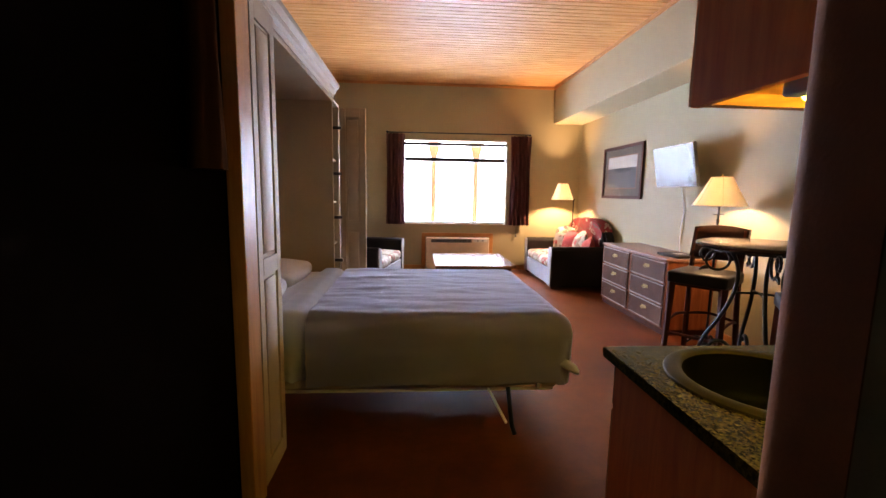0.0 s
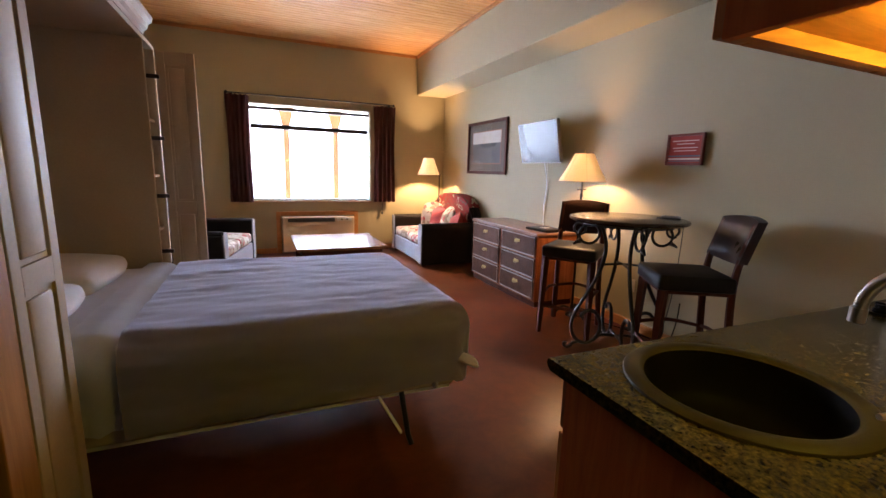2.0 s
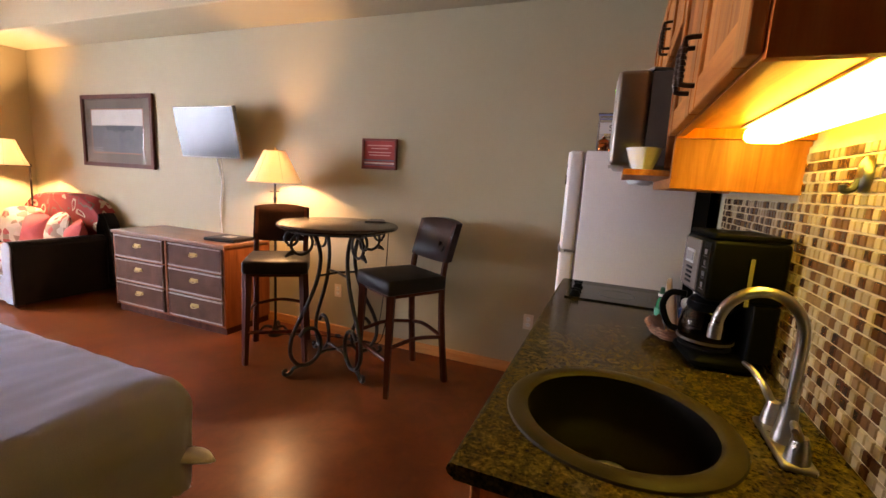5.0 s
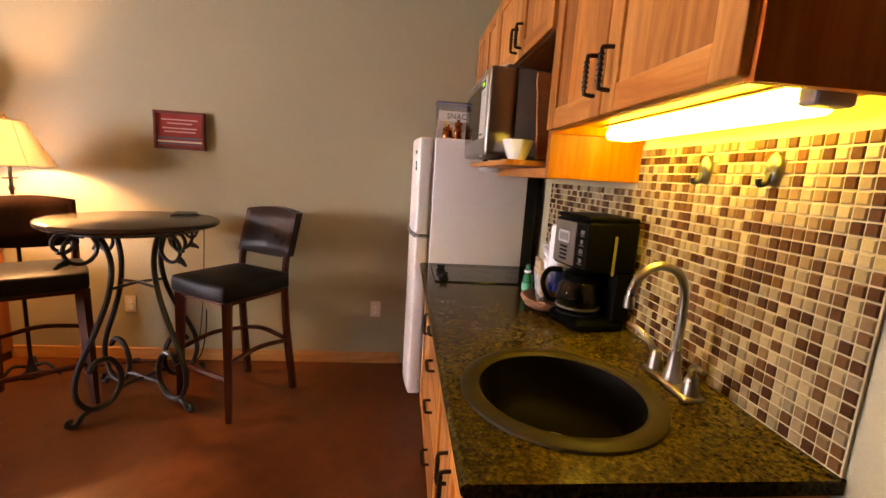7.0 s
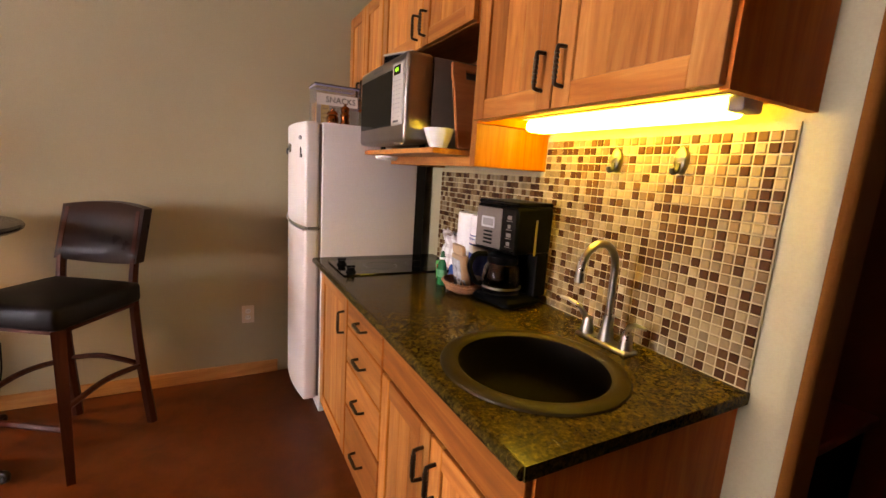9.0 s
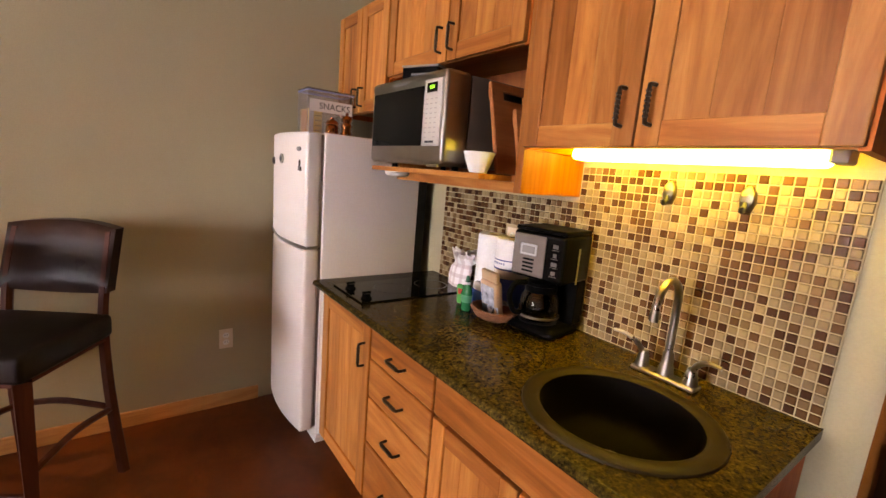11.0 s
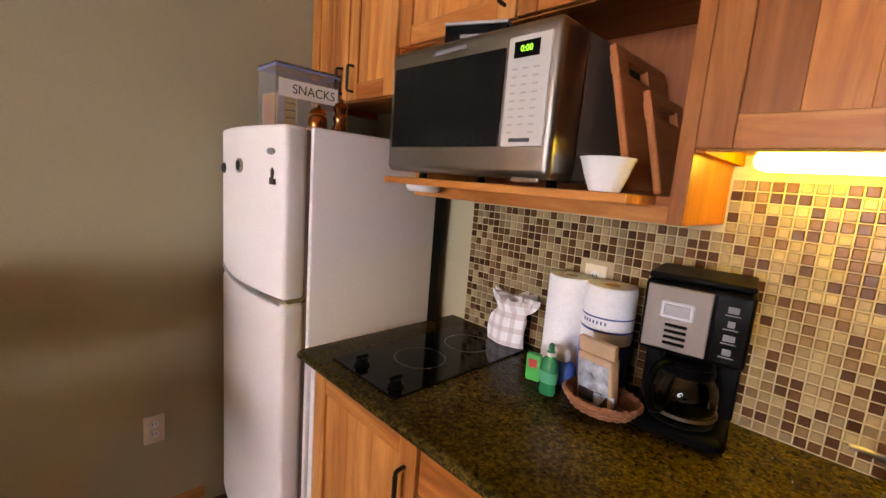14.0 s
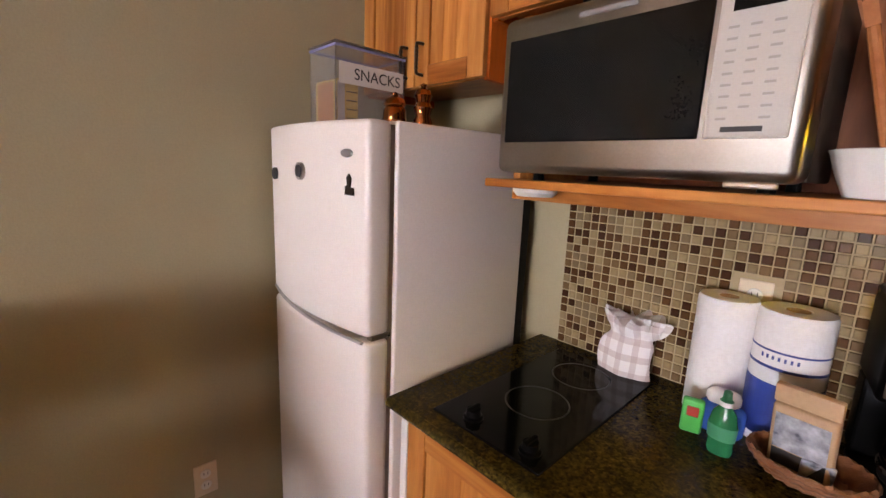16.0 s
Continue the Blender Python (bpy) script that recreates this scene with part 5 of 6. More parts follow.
part("cap", lathe(B(), [(0.012, 0.1205), (0.013, 0.122), (0.009, 0.126), (0.008, 0.142), (0.004, 0.146), (0, 0.146)], 0, 0, 0, 20), plain("green_cap", (0.003, 0.10, 0.04), 0.35), sp, "dark green cap", True, local=True)
part("label_patch", lathe(B(), [(0.0265, 0.035), (0.0268, 0.036), (0.0285, 0.066), (0.028, 0.067)], 0, 0, 0, 28, 1.0, 0.72), plain("pale_green_label", (0.03, 0.24, 0.11), 0.4), sp, "pale label", local=True)
g = thing("sponge_pack", "green and red wrapped sponge pack", "sponge", 1.945, 1.03, CT)
part("wrapper", box(B(), -0.022, 0.022, -0.010, 0.010, 0, 0.085, 0.006, 3, pose(0, 0, 0.004, -6, 0, 14)), ink_green, g, "green wrapper", True, local=True)
part("star", box(B(), -0.012, 0.012, 0.0102, 0.0112, 0.045, 0.07, m=pose(0, 0, 0.004, -6, 0, 14)), ink_red, g, local=True)
g = thing("detergent_packet", "clear and blue plastic detergent packet", "packet", 1.90, 0.975, CT)
part("pouch", cushion(B(), -0.045, 0.045, -0.02, 0.02, 0, 0.07, 0.008, 0.012, 3), plain("blue_film", (0.03, 0.12, 0.42), 0.15), g, smooth=True, local=True)
part("tied_top", cushion(B(), -0.03, 0.03, -0.014, 0.014, 0.07, 0.105, 0.006, 0.010, 2), paper_white, g, "white gathered top", True, local=True)

# hooks on the tiles
hook_metal = surface("satin_olive_nickel", (0.20, 0.18, 0.13), (0.26, 0.235, 0.17), 0.32, 14.0, 260.0, 0.04, 1.0)
for x in (1.25, 1.035):
    hk = thing("wall_hook", "oval brushed metal adhesive hook on the tiles", "hook", x, KW + 0.012, 1.42, group="wall hooks")
    part("plate", lathe(B(), [(0, 0.016), (0.015, 0.014), (0.020, 0.008), (0.021, 0.0)], 0, 0, 0, 24, 1.0, 1.8), hook_metal, hk, smooth=True, local=True).matrix_local = pose(0, 0, 0.04, -90, 0, 0)
    part("prong", tube(B(), spline([(0, 0.012, 0.03), (0, 0.02, 0.01), (0, 0.034, 0.006), (0, 0.038, 0.018)], 5), 0.007, 8), iron, hk, smooth=True, local=True)


def outlet(x, y, z, rz, label):
    e = thing("wall_outlet", label, "outlet", x, y, z, rz, group="outlets")
    part("cover", box(B(), -0.036, 0.036, 0, 0.006, -0.058, 0.058, 0.003), ivory, e, local=True)
    for s in (-1, 1):
        q = part("socket", lathe(B(), [(0, 0.0085), (0.015, 0.0085), (0.017, 0.006)], 0, 0, 0, 20), white_plastic, e, local=True)
        q.matrix_local = pose(0, 0, s * 0.021, -90, 0, 0)
        for xx in (-0.006, 0.006):
            part("slot", box(B(), xx - 0.001, xx + 0.001, 0.0082, 0.0092, s * 0.021 - 0.002, s * 0.021 + 0.007), ink, e, local=True)
    return e


outlet(1.905, KW + 0.012, 1.192, 0, "ivory wall outlet set into the tiles")
outlet(WALL_R, 1.757, 0.415, 90, "ivory wall outlet above the baseboard")

# ---- furniture along the right wall ----
dr = thing("dresser", "brown six-drawer dresser with woven drawer fronts and brass pulls", "dresser", 2.9, 4.86, 0)
DX, DY0, DY1, DZ = 2.645, 4.155, 5.578, 0.775
part("body", box(B(), DX + 0.02, 3.145, DY0 + 0.012, DY1 - 0.012, 0.06, DZ - 0.03, 0.004), red_wood, dr, "reddish wood carcass")
part("plinth", box(B(), DX + 0.03, 3.14, DY0 + 0.025, DY1 - 0.025, 0.0, 0.06), dark_wood, dr)
part("top", box(B(), DX - 0.012, 3.15, DY0, DY1, DZ - 0.03, DZ, 0.008, 3), red_wood_y, dr, "brown top with a pale edge")
mid = (DY0 + DY1) / 2
trim_mat = surface("worn_drawer_trim", (0.20, 0.12, 0.09), (0.30, 0.20, 0.16), 0.5, 20.0, 120.0, 0.2)
for r in range(3):
    z0 = 0.085 + r * 0.222
    for y0, y1 in ((DY0 + 0.03, mid - 0.028), (mid + 0.028, DY1 - 0.03)):
        d = part("drawer", box(B(), DX, DX + 0.03, y0, y1, z0, z0 + 0.205, 0.004), wicker, dr, "woven grey-brown drawer front")
        bm = B()
        tube(bm, [(DX + 0.0, y0 + 0.008, z0 + 0.008), (DX, y1 - 0.008, z0 + 0.008), (DX, y1 - 0.008, z0 + 0.197), (DX, y0 + 0.008, z0 + 0.197), (DX, y0 + 0.008, z0 + 0.008)], 0.008, 6)
        part("beading", bm, trim_mat, d, "worn pale edge beading")
        yc, zc = (y0 + y1) / 2, z0 + 0.125
        bm = B()
        box(bm, DX - 0.006, DX, yc - 0.045, yc + 0.045, zc - 0.012, zc + 0.02, 0.003)
        tube(bm, spline([(DX - 0.006, yc - 0.038, zc + 0.008), (DX - 0.02, yc - 0.034, zc - 0.006), (DX - 0.022, yc, zc - 0.016), (DX - 0.02, yc + 0.034, zc - 0.006), (DX - 0.006, yc + 0.038, zc + 0.008)], 4), 0.004, 6)
        part("pull", bm, brass, d, "brass bail pull")
for y in (DY0 + 0.02, mid, DY1 - 0.02):
    part("stile", box(B(), DX + 0.004, DX + 0.02, y - 0.013, y + 0.013, 0.065, DZ - 0.032, 0.003), red_wood, dr)

bn = thing("guest_binder", "black padded guest binder lying on the dresser", "binder", 2.86, 4.37, DZ)
bn.matrix_basis = pose(2.88, 4.36, DZ, 0, 0, 6)
part("cover", box(B(), -0.13, 0.13, -0.16, 0.16, 0.0, 0.028, 0.008, 3), leather, bn, smooth=True, local=True)
part("pages", box(B(), -0.124, 0.134, -0.152, 0.152, 0.008, 0.021), paper_white, bn, local=True)
part("emblem", box(B(), -0.04, 0.05, -0.05, 0.05, 0.0282, 0.0292, 0.0), print_grey, bn, "faded cover print", local=True)

tv = thing("television", "slim flat television on a wall bracket", "television", 3.09, 4.88, 1.49)
bm = B()
box(bm, -0.02, 0.015, -0.385, 0.385, 0.0, 0.452, 0.008, 2)
tv.matrix_basis = pose(3.035, 4.725, 1.482, 0, -11.0, -2.0)
part("case", bm, steel, tv, "silver-edged case", local=True)
part("screen", box(B(), -0.0225, -0.019, -0.376, 0.376, 0.011, 0.441, 0.001, 1), plain("tv_screen", (0.02, 0.02, 0.022), 0.24, 0.0, 0.26), tv, "glossy dark screen reflecting the window", local=True)
part("wall_mount", box(B(), 0.012, 0.150, -0.06, 0.06, 0.14, 0.24), iron, tv, "black wall mount", local=True)
cb = thing("television_cables", "two grey cables hanging down the wall from the television", "cable", 3.155, 4.82, 0.775)
for k in range(2):
    pts = spline([(3.075, 4.73 - 0.05 * k, 1.52), (3.155, 4.76 - 0.02 * k, 1.25), (3.158, 4.79 - 0.02 * k, 1.0), (3.158, 4.76 + 0.03 * k, 0.70), (3.160, 4.72 + 0.05 * k, 0.40)], 6)
    part("cord", tube(B(), pts, 0.004, 6), ivory if k else white_plastic, cb, smooth=True)


def framed(name, label, cat, y0, y1, z0, z1, w, th, frame_mat):
    e = thing(name, label, cat, WALL_R, (y0 + y1) / 2, z0)
    bm = B()
    x1 = WALL_R - 0.002
    box(bm, x1 - th, x1, y0, y0 + w, z0, z1, 0.004)
    box(bm, x1 - th, x1, y1 - w, y1, z0, z1, 0.004)
    box(bm, x1 - th + 0.001, x1, y0 + w, y1 - w, z0, z0 + w)
    box(bm, x1 - th + 0.001, x1, y0 + w, y1 - w, z1 - w, z1)
    part("frame", bm, frame_mat, e, "wooden frame")
    return e


pc = framed("framed_picture", "dark-framed lake landscape print with a grey mat", "picture", 5.675, 6.83, 1.337, 2.088, 0.042, 0.03, dark_wood)
X = WALL_R - 0.012
part("mat", box(B(), X, X + 0.008, 5.715, 6.79, 1.377, 2.048), mat_board, pc, "grey-brown mat")
part("mat_edge", box(B(), X - 0.0015, X, 5.83, 6.68, 1.48, 1.945), mat_rust, pc, "thin rust inner mat")
part("lake", box(B(), X - 0.003, X - 0.0015, 5.84, 6.67, 1.49, 1.77), lake_dark, pc, "dark water")
part("sky", box(B(), X - 0.0029, X - 0.0015, 5.84, 6.67, 1.77, 1.935), lake_light, pc, "pale sky")
prof = [(5.95, 1.772)] + [(5.95 + 0.05 * k, 1.745 - 0.03 * abs(math.sin(k * 1.9)) - (0.02 if 3 < k < 8 else 0)) for k in range(1, 10)] + [(6.45, 1.772)]
part("tree_line", prism(B(), prof, "x", X - 0.004, X - 0.003), ink, pc, "dark tree reflection")
g = part("glass", box(B(), X - 0.009, X - 0.006, 5.716, 6.789, 1.378, 2.047), picture_glass, pc, "picture glass")
g.visible_shadow = False

pq = framed("wall_plaque", "small red framed plaque with pale lettering", "plaque", 2.888, 3.202, 1.457, 1.696, 0.018, 0.028, plaque_frame)
part("panel", box(B(), X - 0.004, X + 0.008, 2.904, 3.186, 1.473, 1.68), plaque_red, pq, "dull red panel")
for k, (z, n) in enumerate(((1.643, 0.22), (1.620, 0.15), (1.590, 0.21), (1.568, 0.19))):
    part("text_bar", box(B(), X - 0.005, X - 0.004, 3.045 - n / 2, 3.045 + n / 2, z - 0.0035, z + 0.0035), plaque_text, pq, "faint line of lettering")
for z0, z1, mm in ((1.522, 1.534, plaque_band), (1.500, 1.512, plaque_cream), (1.486, 1.494, plaque_band)):
    part("stripe", box(B(), X - 0.005, X - 0.004, 2.906, 3.184, z0, z1), mm, pq, "coloured stripe")

# ---- bar stools and the iron table ----


def stool(x, y, rz, label):
    """Faces its own +x."""
    e = thing("bar_stool", label, "bar stool", x, y, 0, rz, group="stools at the table")
    bm = cushion(B(), -0.215, 0.235, -0.22, 0.22, 0.672, 0.768, 0.012, 0.02, 4)
    part("seat", bm, leather, e, "black leather seat pad", True, local=True)
    part("seat_frame", box(B(), -0.19, 0.21, -0.20, 0.20, 0.650, 0.672, 0.004), dark_wood, e, local=True)
    for s in (-1, 1):
        bm = B()
        tube(bm, [(0.215, 0.205 * s, 0.0), (0.195, 0.19 * s, 0.672)], 0.021, 4, 0.034)
        part("leg", bm, dark_wood, e, "tapered dark wood leg", local=True)
        pts = spline([(-0.255, 0.205 * s, 0.0), (-0.215, 0.19 * s, 0.40), (-0.205, 0.185 * s, 0.72), (-0.235, 0.185 * s, 0.92), (-0.285, 0.18 * s, 1.10)], 4)
        part("back_leg", tube(B(), pts, 0.025, 6, 0.018), dark_wood, e, "curved dark wood back leg", local=True)
        part("side_rail", tube(B(), spline([(0.207, 0.198 * s, 0.33), (0.0, 0.198 * s, 0.36), (-0.22, 0.192 * s, 0.33)], 5), 0.013, 6), dark_wood, e, local=True)
    part("foot_rail", tube(B(), [(0.206, -0.195, 0.24), (0.206, 0.195, 0.24)], 0.014, 6), dark_wood, e, local=True)
    part("back_rail", tube(B(), spline([(-0.225, -0.192, 0.33), (-0.20, 0, 0.37), (-0.225, 0.192, 0.33)], 6), 0.013, 6), dark_wood, e, local=True)
    bm = B()
    n, h = 14, 8
    rows = []
    for side in (0, 1):
        g = []
        for j in range(h + 1):
            t = j / h
            row = []
            for i in range(n + 1):
                s = i / n * 2 - 1
                zz = 0.858 + t * 0.258 + (0.022 * (1 - s * s) if t > 0.5 else -0.016 * (1 - s * s)) * abs(2 * t - 1)
                xx = -0.254 - 0.075 * t - 0.032 * (1 - s * s) + (0.070 if side else 0) * (1 - 0.25 * max(abs(s) ** 6, abs(2 * t - 1) ** 6))
                row.append(bm.verts.new((xx, 0.208 * s, zz)))
            g.append(row)
        rows.append(g)
    for side, g in enumerate(rows):
        for j in range(h):
            for i in range(n):
                bm.faces.new((g[j][i], g[j][i + 1], g[j + 1][i + 1], g[j + 1][i]))
    a, b = rows
    for i in range(n):
        bm.faces.new((a[0][i], a[0][i + 1], b[0][i + 1], b[0][i]))
        bm.faces.new((a[h][i], a[h][i + 1], b[h][i + 1], b[h][i]))
    for j in range(h):
        bm.faces.new((a[j][0], a[j + 1][0], b[j + 1][0], b[j][0]))
        bm.faces.new((a[j][n], a[j + 1][n], b[j + 1][n], b[j][n]))
    part("backrest", bm, leather_brown, e, "dark brown leather backrest", True, local=True)
    return e


stool(2.678, 2.552, 149, "dark wood bar stool with a black leather seat beside the kitchen")
stool(2.62, 3.575, 217, "dark wood bar stool with a black leather seat beside the dresser")

pt = thing("pub_table", "round dark pub table on scrolled black iron legs", "table", 2.66, 3.065, 0, 243.2)
part("tabletop", lathe(B(), [(0, 1.022), (0.385, 1.022), (0.405, 1.026), (0.418, 1.036), (0.42, 1.046), (0.414, 1.056), (0.40, 1.06), (0, 1.06)], 0, 0, 0, 64), plain("dark_tabletop", (0.028, 0.016, 0.012), 0.22), pt, "dark polished round top", True, local=True)
part("top_ring", lathe(B(), [(0.30, 1.0), (0.325, 1.0), (0.325, 1.021), (0.30, 1.021)], 0, 0, 0, 40), iron, pt, local=True)


def scroll(cx, cz, r0, r1, a0, a1, k=16):
    return [(cx + (r0 + (r1 - r0) * i / k) * math.cos(radians(a0 + (a1 - a0) * i / k)), cz + (r0 + (r1 - r0) * i / k) * math.sin(radians(a0 + (a1 - a0) * i / k))) for i in range(k + 1)]


for q in range(4):
    c, s = math.cos(q * math.pi / 2), math.sin(q * math.pi / 2)

    def rz(pairs, off=0.0):
        return [(u * c - off * s, u * s + off * c, w) for u, w in pairs]
    line = spline([(0.20, 0, 1.01), (0.155, 0, 0.92), (0.135, 0, 0.80), (0.165, 0, 0.64), (0.235, 0, 0.48), (0.305, 0, 0.35), (0.345, 0, 0.24), (0.342, 0, 0.14), (0.285, 0, 0.062), (0.20, 0, 0.056), (0.135, 0, 0.125), (0.13, 0, 0.225), (0.175, 0, 0.305), (0.24, 0, 0.312), (0.283, 0, 0.265)], 5)
    lg = part("leg", tube(B(), rz([(p[0], p[2]) for p in line]), 0.0145, 8), iron, pt, "S-curved iron leg ending in a scroll", True, local=True)
    foot = spline([(0.285, 0, 0.058), (0.325, 0, 0.045), (0.345, 0, 0.018), (0.37, 0, 0.010), (0.392, 0, 0.022), (0.390, 0, 0.043), (0.372, 0, 0.045)], 5)
    part("foot", tube(B(), rz([(p[0], p[2]) for p in foot]), 0.0135, 8), iron, lg, "curled iron foot", True, local=True)
    part("upper_scroll", tube(B(), rz(scroll(0.275, 0.925, 0.084, 0.064, 110, 470, 30)), 0.0105, 7), iron, lg, "curled bracket", True, local=True)
    part("inner_scroll", tube(B(), rz(scroll(0.345, 0.965, 0.050, 0.040, -60, -420, 24)), 0.0095, 7), iron, lg, smooth=True, local=True)
    part("leaf", tube(B(), rz([(0.335, 0.87), (0.36, 0.86), (0.385, 0.842)]), 0.020, 6, 0.008), iron, lg, local=True)
for q in range(2):
    c, s = math.cos(q * math.pi / 2), math.sin(q * math.pi / 2)
    part("brace", tube(B(), [(-0.152 * c, -0.152 * s, 0.69), (0, 0, 0.70), (0.152 * c, 0.152 * s, 0.69)], 0.009, 6), iron, pt, local=True)
    pts = spline([(-0.137 * c, -0.137 * s, 0.115), (-0.08 * c, -0.08 * s, 0.125), (0, 0, 0.12), (0.08 * c, 0.08 * s, 0.125), (0.137 * c, 0.137 * s, 0.115)], 6)
    part("lower_brace", tube(B(), pts, 0.011, 6), iron, pt, "twisted lower brace", True, local=True)
ch = thing("charger_cable", "black cable hanging from the table edge to the floor", "cable", 2.955, 2.885, 1.061)
part("cord", tube(B(), spline([(2.86, 2.98, 1.0635), (2.935, 2.90, 1.0635), (2.967, 2.862, 1.060), (2.982, 2.846, 1.04), (2.986, 2.845, 0.95), (2.992, 2.855, 0.75), (2.985, 2.865, 0.5), (2.960, 2.885, 0.25), (2.965, 2.95, 0.06), (3.00, 3.05, 0.005), (3.08, 3.20, 0.005), (3.11, 3.36, 0.005)], 6), 0.0032, 8), plain("cable_black", (0.012, 0.012, 0.013), 0.5), ch, smooth=True)
part("plug", box(B(), 3.095, 3.125, 3.355, 3.395, 0.002, 0.026, 0.004, 2), plain("plug_black", (0.015, 0.015, 0.016), 0.4), ch, "black plug")

rm = thing("remote_control", "grey remote control lying on the table", "remote control", 2.93, 3.0, 1.061)
rm.matrix_basis = pose(2.96, 2.94, 1.061, 0, 0, 118)
part("case", box(B(), -0.065, 0.065, -0.021, 0.021, 0, 0.016, 0.005, 2), grey_plastic, rm, local=True)
for k in range(5):
    part("button", box(B(), -0.05 + k * 0.02, -0.04 + k * 0.02, -0.01, 0.01, 0.0162, 0.0182), black_plastic, rm, local=True)

# ---- lamps ----


def shade(e, r0, r1, z0, z1, x=0, y=0, label="pale cloth shade"):
    bm = lathe(B(), [(r0, z0), (r0 + (r1 - r0) * 0.45, z0 + (z1 - z0) * 0.40), (r1, z1), (r1 - 0.003, z1), (r0 + (r1 - r0) * 0.45 - 0.003, z0 + (z1 - z0) * 0.40), (r0 - 0.003, z0), (r0, z0)], x, y, 0, 40)
    p = part("shade", bm, shade_cloth, e, label, True, local=True)
    for r, z in ((r0, z0), (r1, z1)):
        pts = [(x + r * math.cos(2 * math.pi * k / 40), y + r * math.sin(2 * math.pi * k / 40), z) for k in range(41)]
        part("rim", tube(B(), pts, 0.003, 6), ivory, p, local=True)
    for k in range(6):
        a = k * math.pi / 3
        part("rib", tube(B(), [(x + r0 * math.cos(a), y + r0 * math.sin(a), z0), (x + (r0 + (r1 - r0) * 0.45) * math.cos(a), y + (r0 + (r1 - r0) * 0.45) * math.sin(a), z0 + (z1 - z0) * 0.4), (x + r1 * math.cos(a), y + r1 * math.sin(a), z1)], 0.002, 5), ivory, p, local=True)


fl = thing("floor_lamp", "dark iron floor lamp with a lit cream shade", "lamp", 2.89, 3.86, 0)
part("pole", lathe(B(), [(0.011, 0.05), (0.010, 1.15), (0.016, 1.17), (0.010, 1.19), (0.009, 1.30)], 0, 0, 0, 14), iron, fl, smooth=True, local=True)
part("base", lathe(B(), [(0, 0), (0.06, 0.0), (0.055, 0.02), (0.03, 0.04), (0.018, 0.09), (0.012, 0.12), (0, 0.12)], 0, 0, 0, 24), iron, fl, smooth=True, local=True)
for k in range(3):
    a = radians(30 + k * 120)
    pts = spline([(0.03 * math.cos(a), 0.03 * math.sin(a), 0.075), (0.09 * math.cos(a), 0.09 * math.sin(a), 0.09), (0.14 * math.cos(a), 0.14 * math.sin(a), 0.04), (0.17 * math.cos(a), 0.17 * math.sin(a), 0.012)], 5)
    part("foot", tube(B(), pts, 0.012, 8, 0.008), iron, fl, "curved iron foot", True, local=True)
part("cross_bar", tube(B(), [(-0.05, 0, 1.23), (0.05, 0, 1.23)], 0.005, 6), iron, fl, local=True)
part("finial", lathe(B(), [(0.008, 1.555), (0.011, 1.57), (0.004, 1.585), (0, 1.588)], 0, 0, 0, 12), brass, fl, local=True)
part("harp", tube(B(), [(0, 0, 1.30), (0, 0.045, 1.36), (0, 0.05, 1.46), (0, 0, 1.56), (0, -0.05, 1.46), (0, -0.045, 1.36), (0, 0, 1.30)], 0.002, 5), brass, fl, local=True)
shade(fl, 0.215, 0.085, 1.305, 1.555)

rl = thing("reading_lamp", "bronze swing-arm floor lamp with a lit white shade", "lamp", 2.93, 7.45, 0)
part("pole", tube(B(), [(0, 0, 0.02), (0, 0, 1.30)], 0.010, 10), bronze, rl, local=True)
part("base", lathe(B(), [(0, 0), (0.13, 0), (0.13, 0.012), (0.03, 0.022), (0, 0.022)], 0, 0, 0, 28), bronze, rl, smooth=True, local=True)
part("arm", tube(B(), [(0, 0, 1.29), (-0.21, -0.03, 1.295)], 0.008, 8), bronze, rl, local=True)
part("joint", lathe(B(), [(0, -0.02), (0.02, -0.016), (0.02, 0.016), (0, 0.02)], 0, 0, 1.295, 14), bronze, rl, local=True)
part("stem", tube(B(), [(-0.21, -0.03, 1.28), (-0.21, -0.03, 1.38)], 0.010, 8), bronze, rl, local=True)
shade(rl, 0.185, 0.085, 1.295, 1.565, -0.21, -0.03, "white pleated shade")

# ---- loveseats and the coffee table ----
stud = surface("studded_grey_leather", (0.26, 0.27, 0.30), (0.36, 0.37, 0.40), 0.33, 12.0, 60.0, 0.6, dist=0.004)


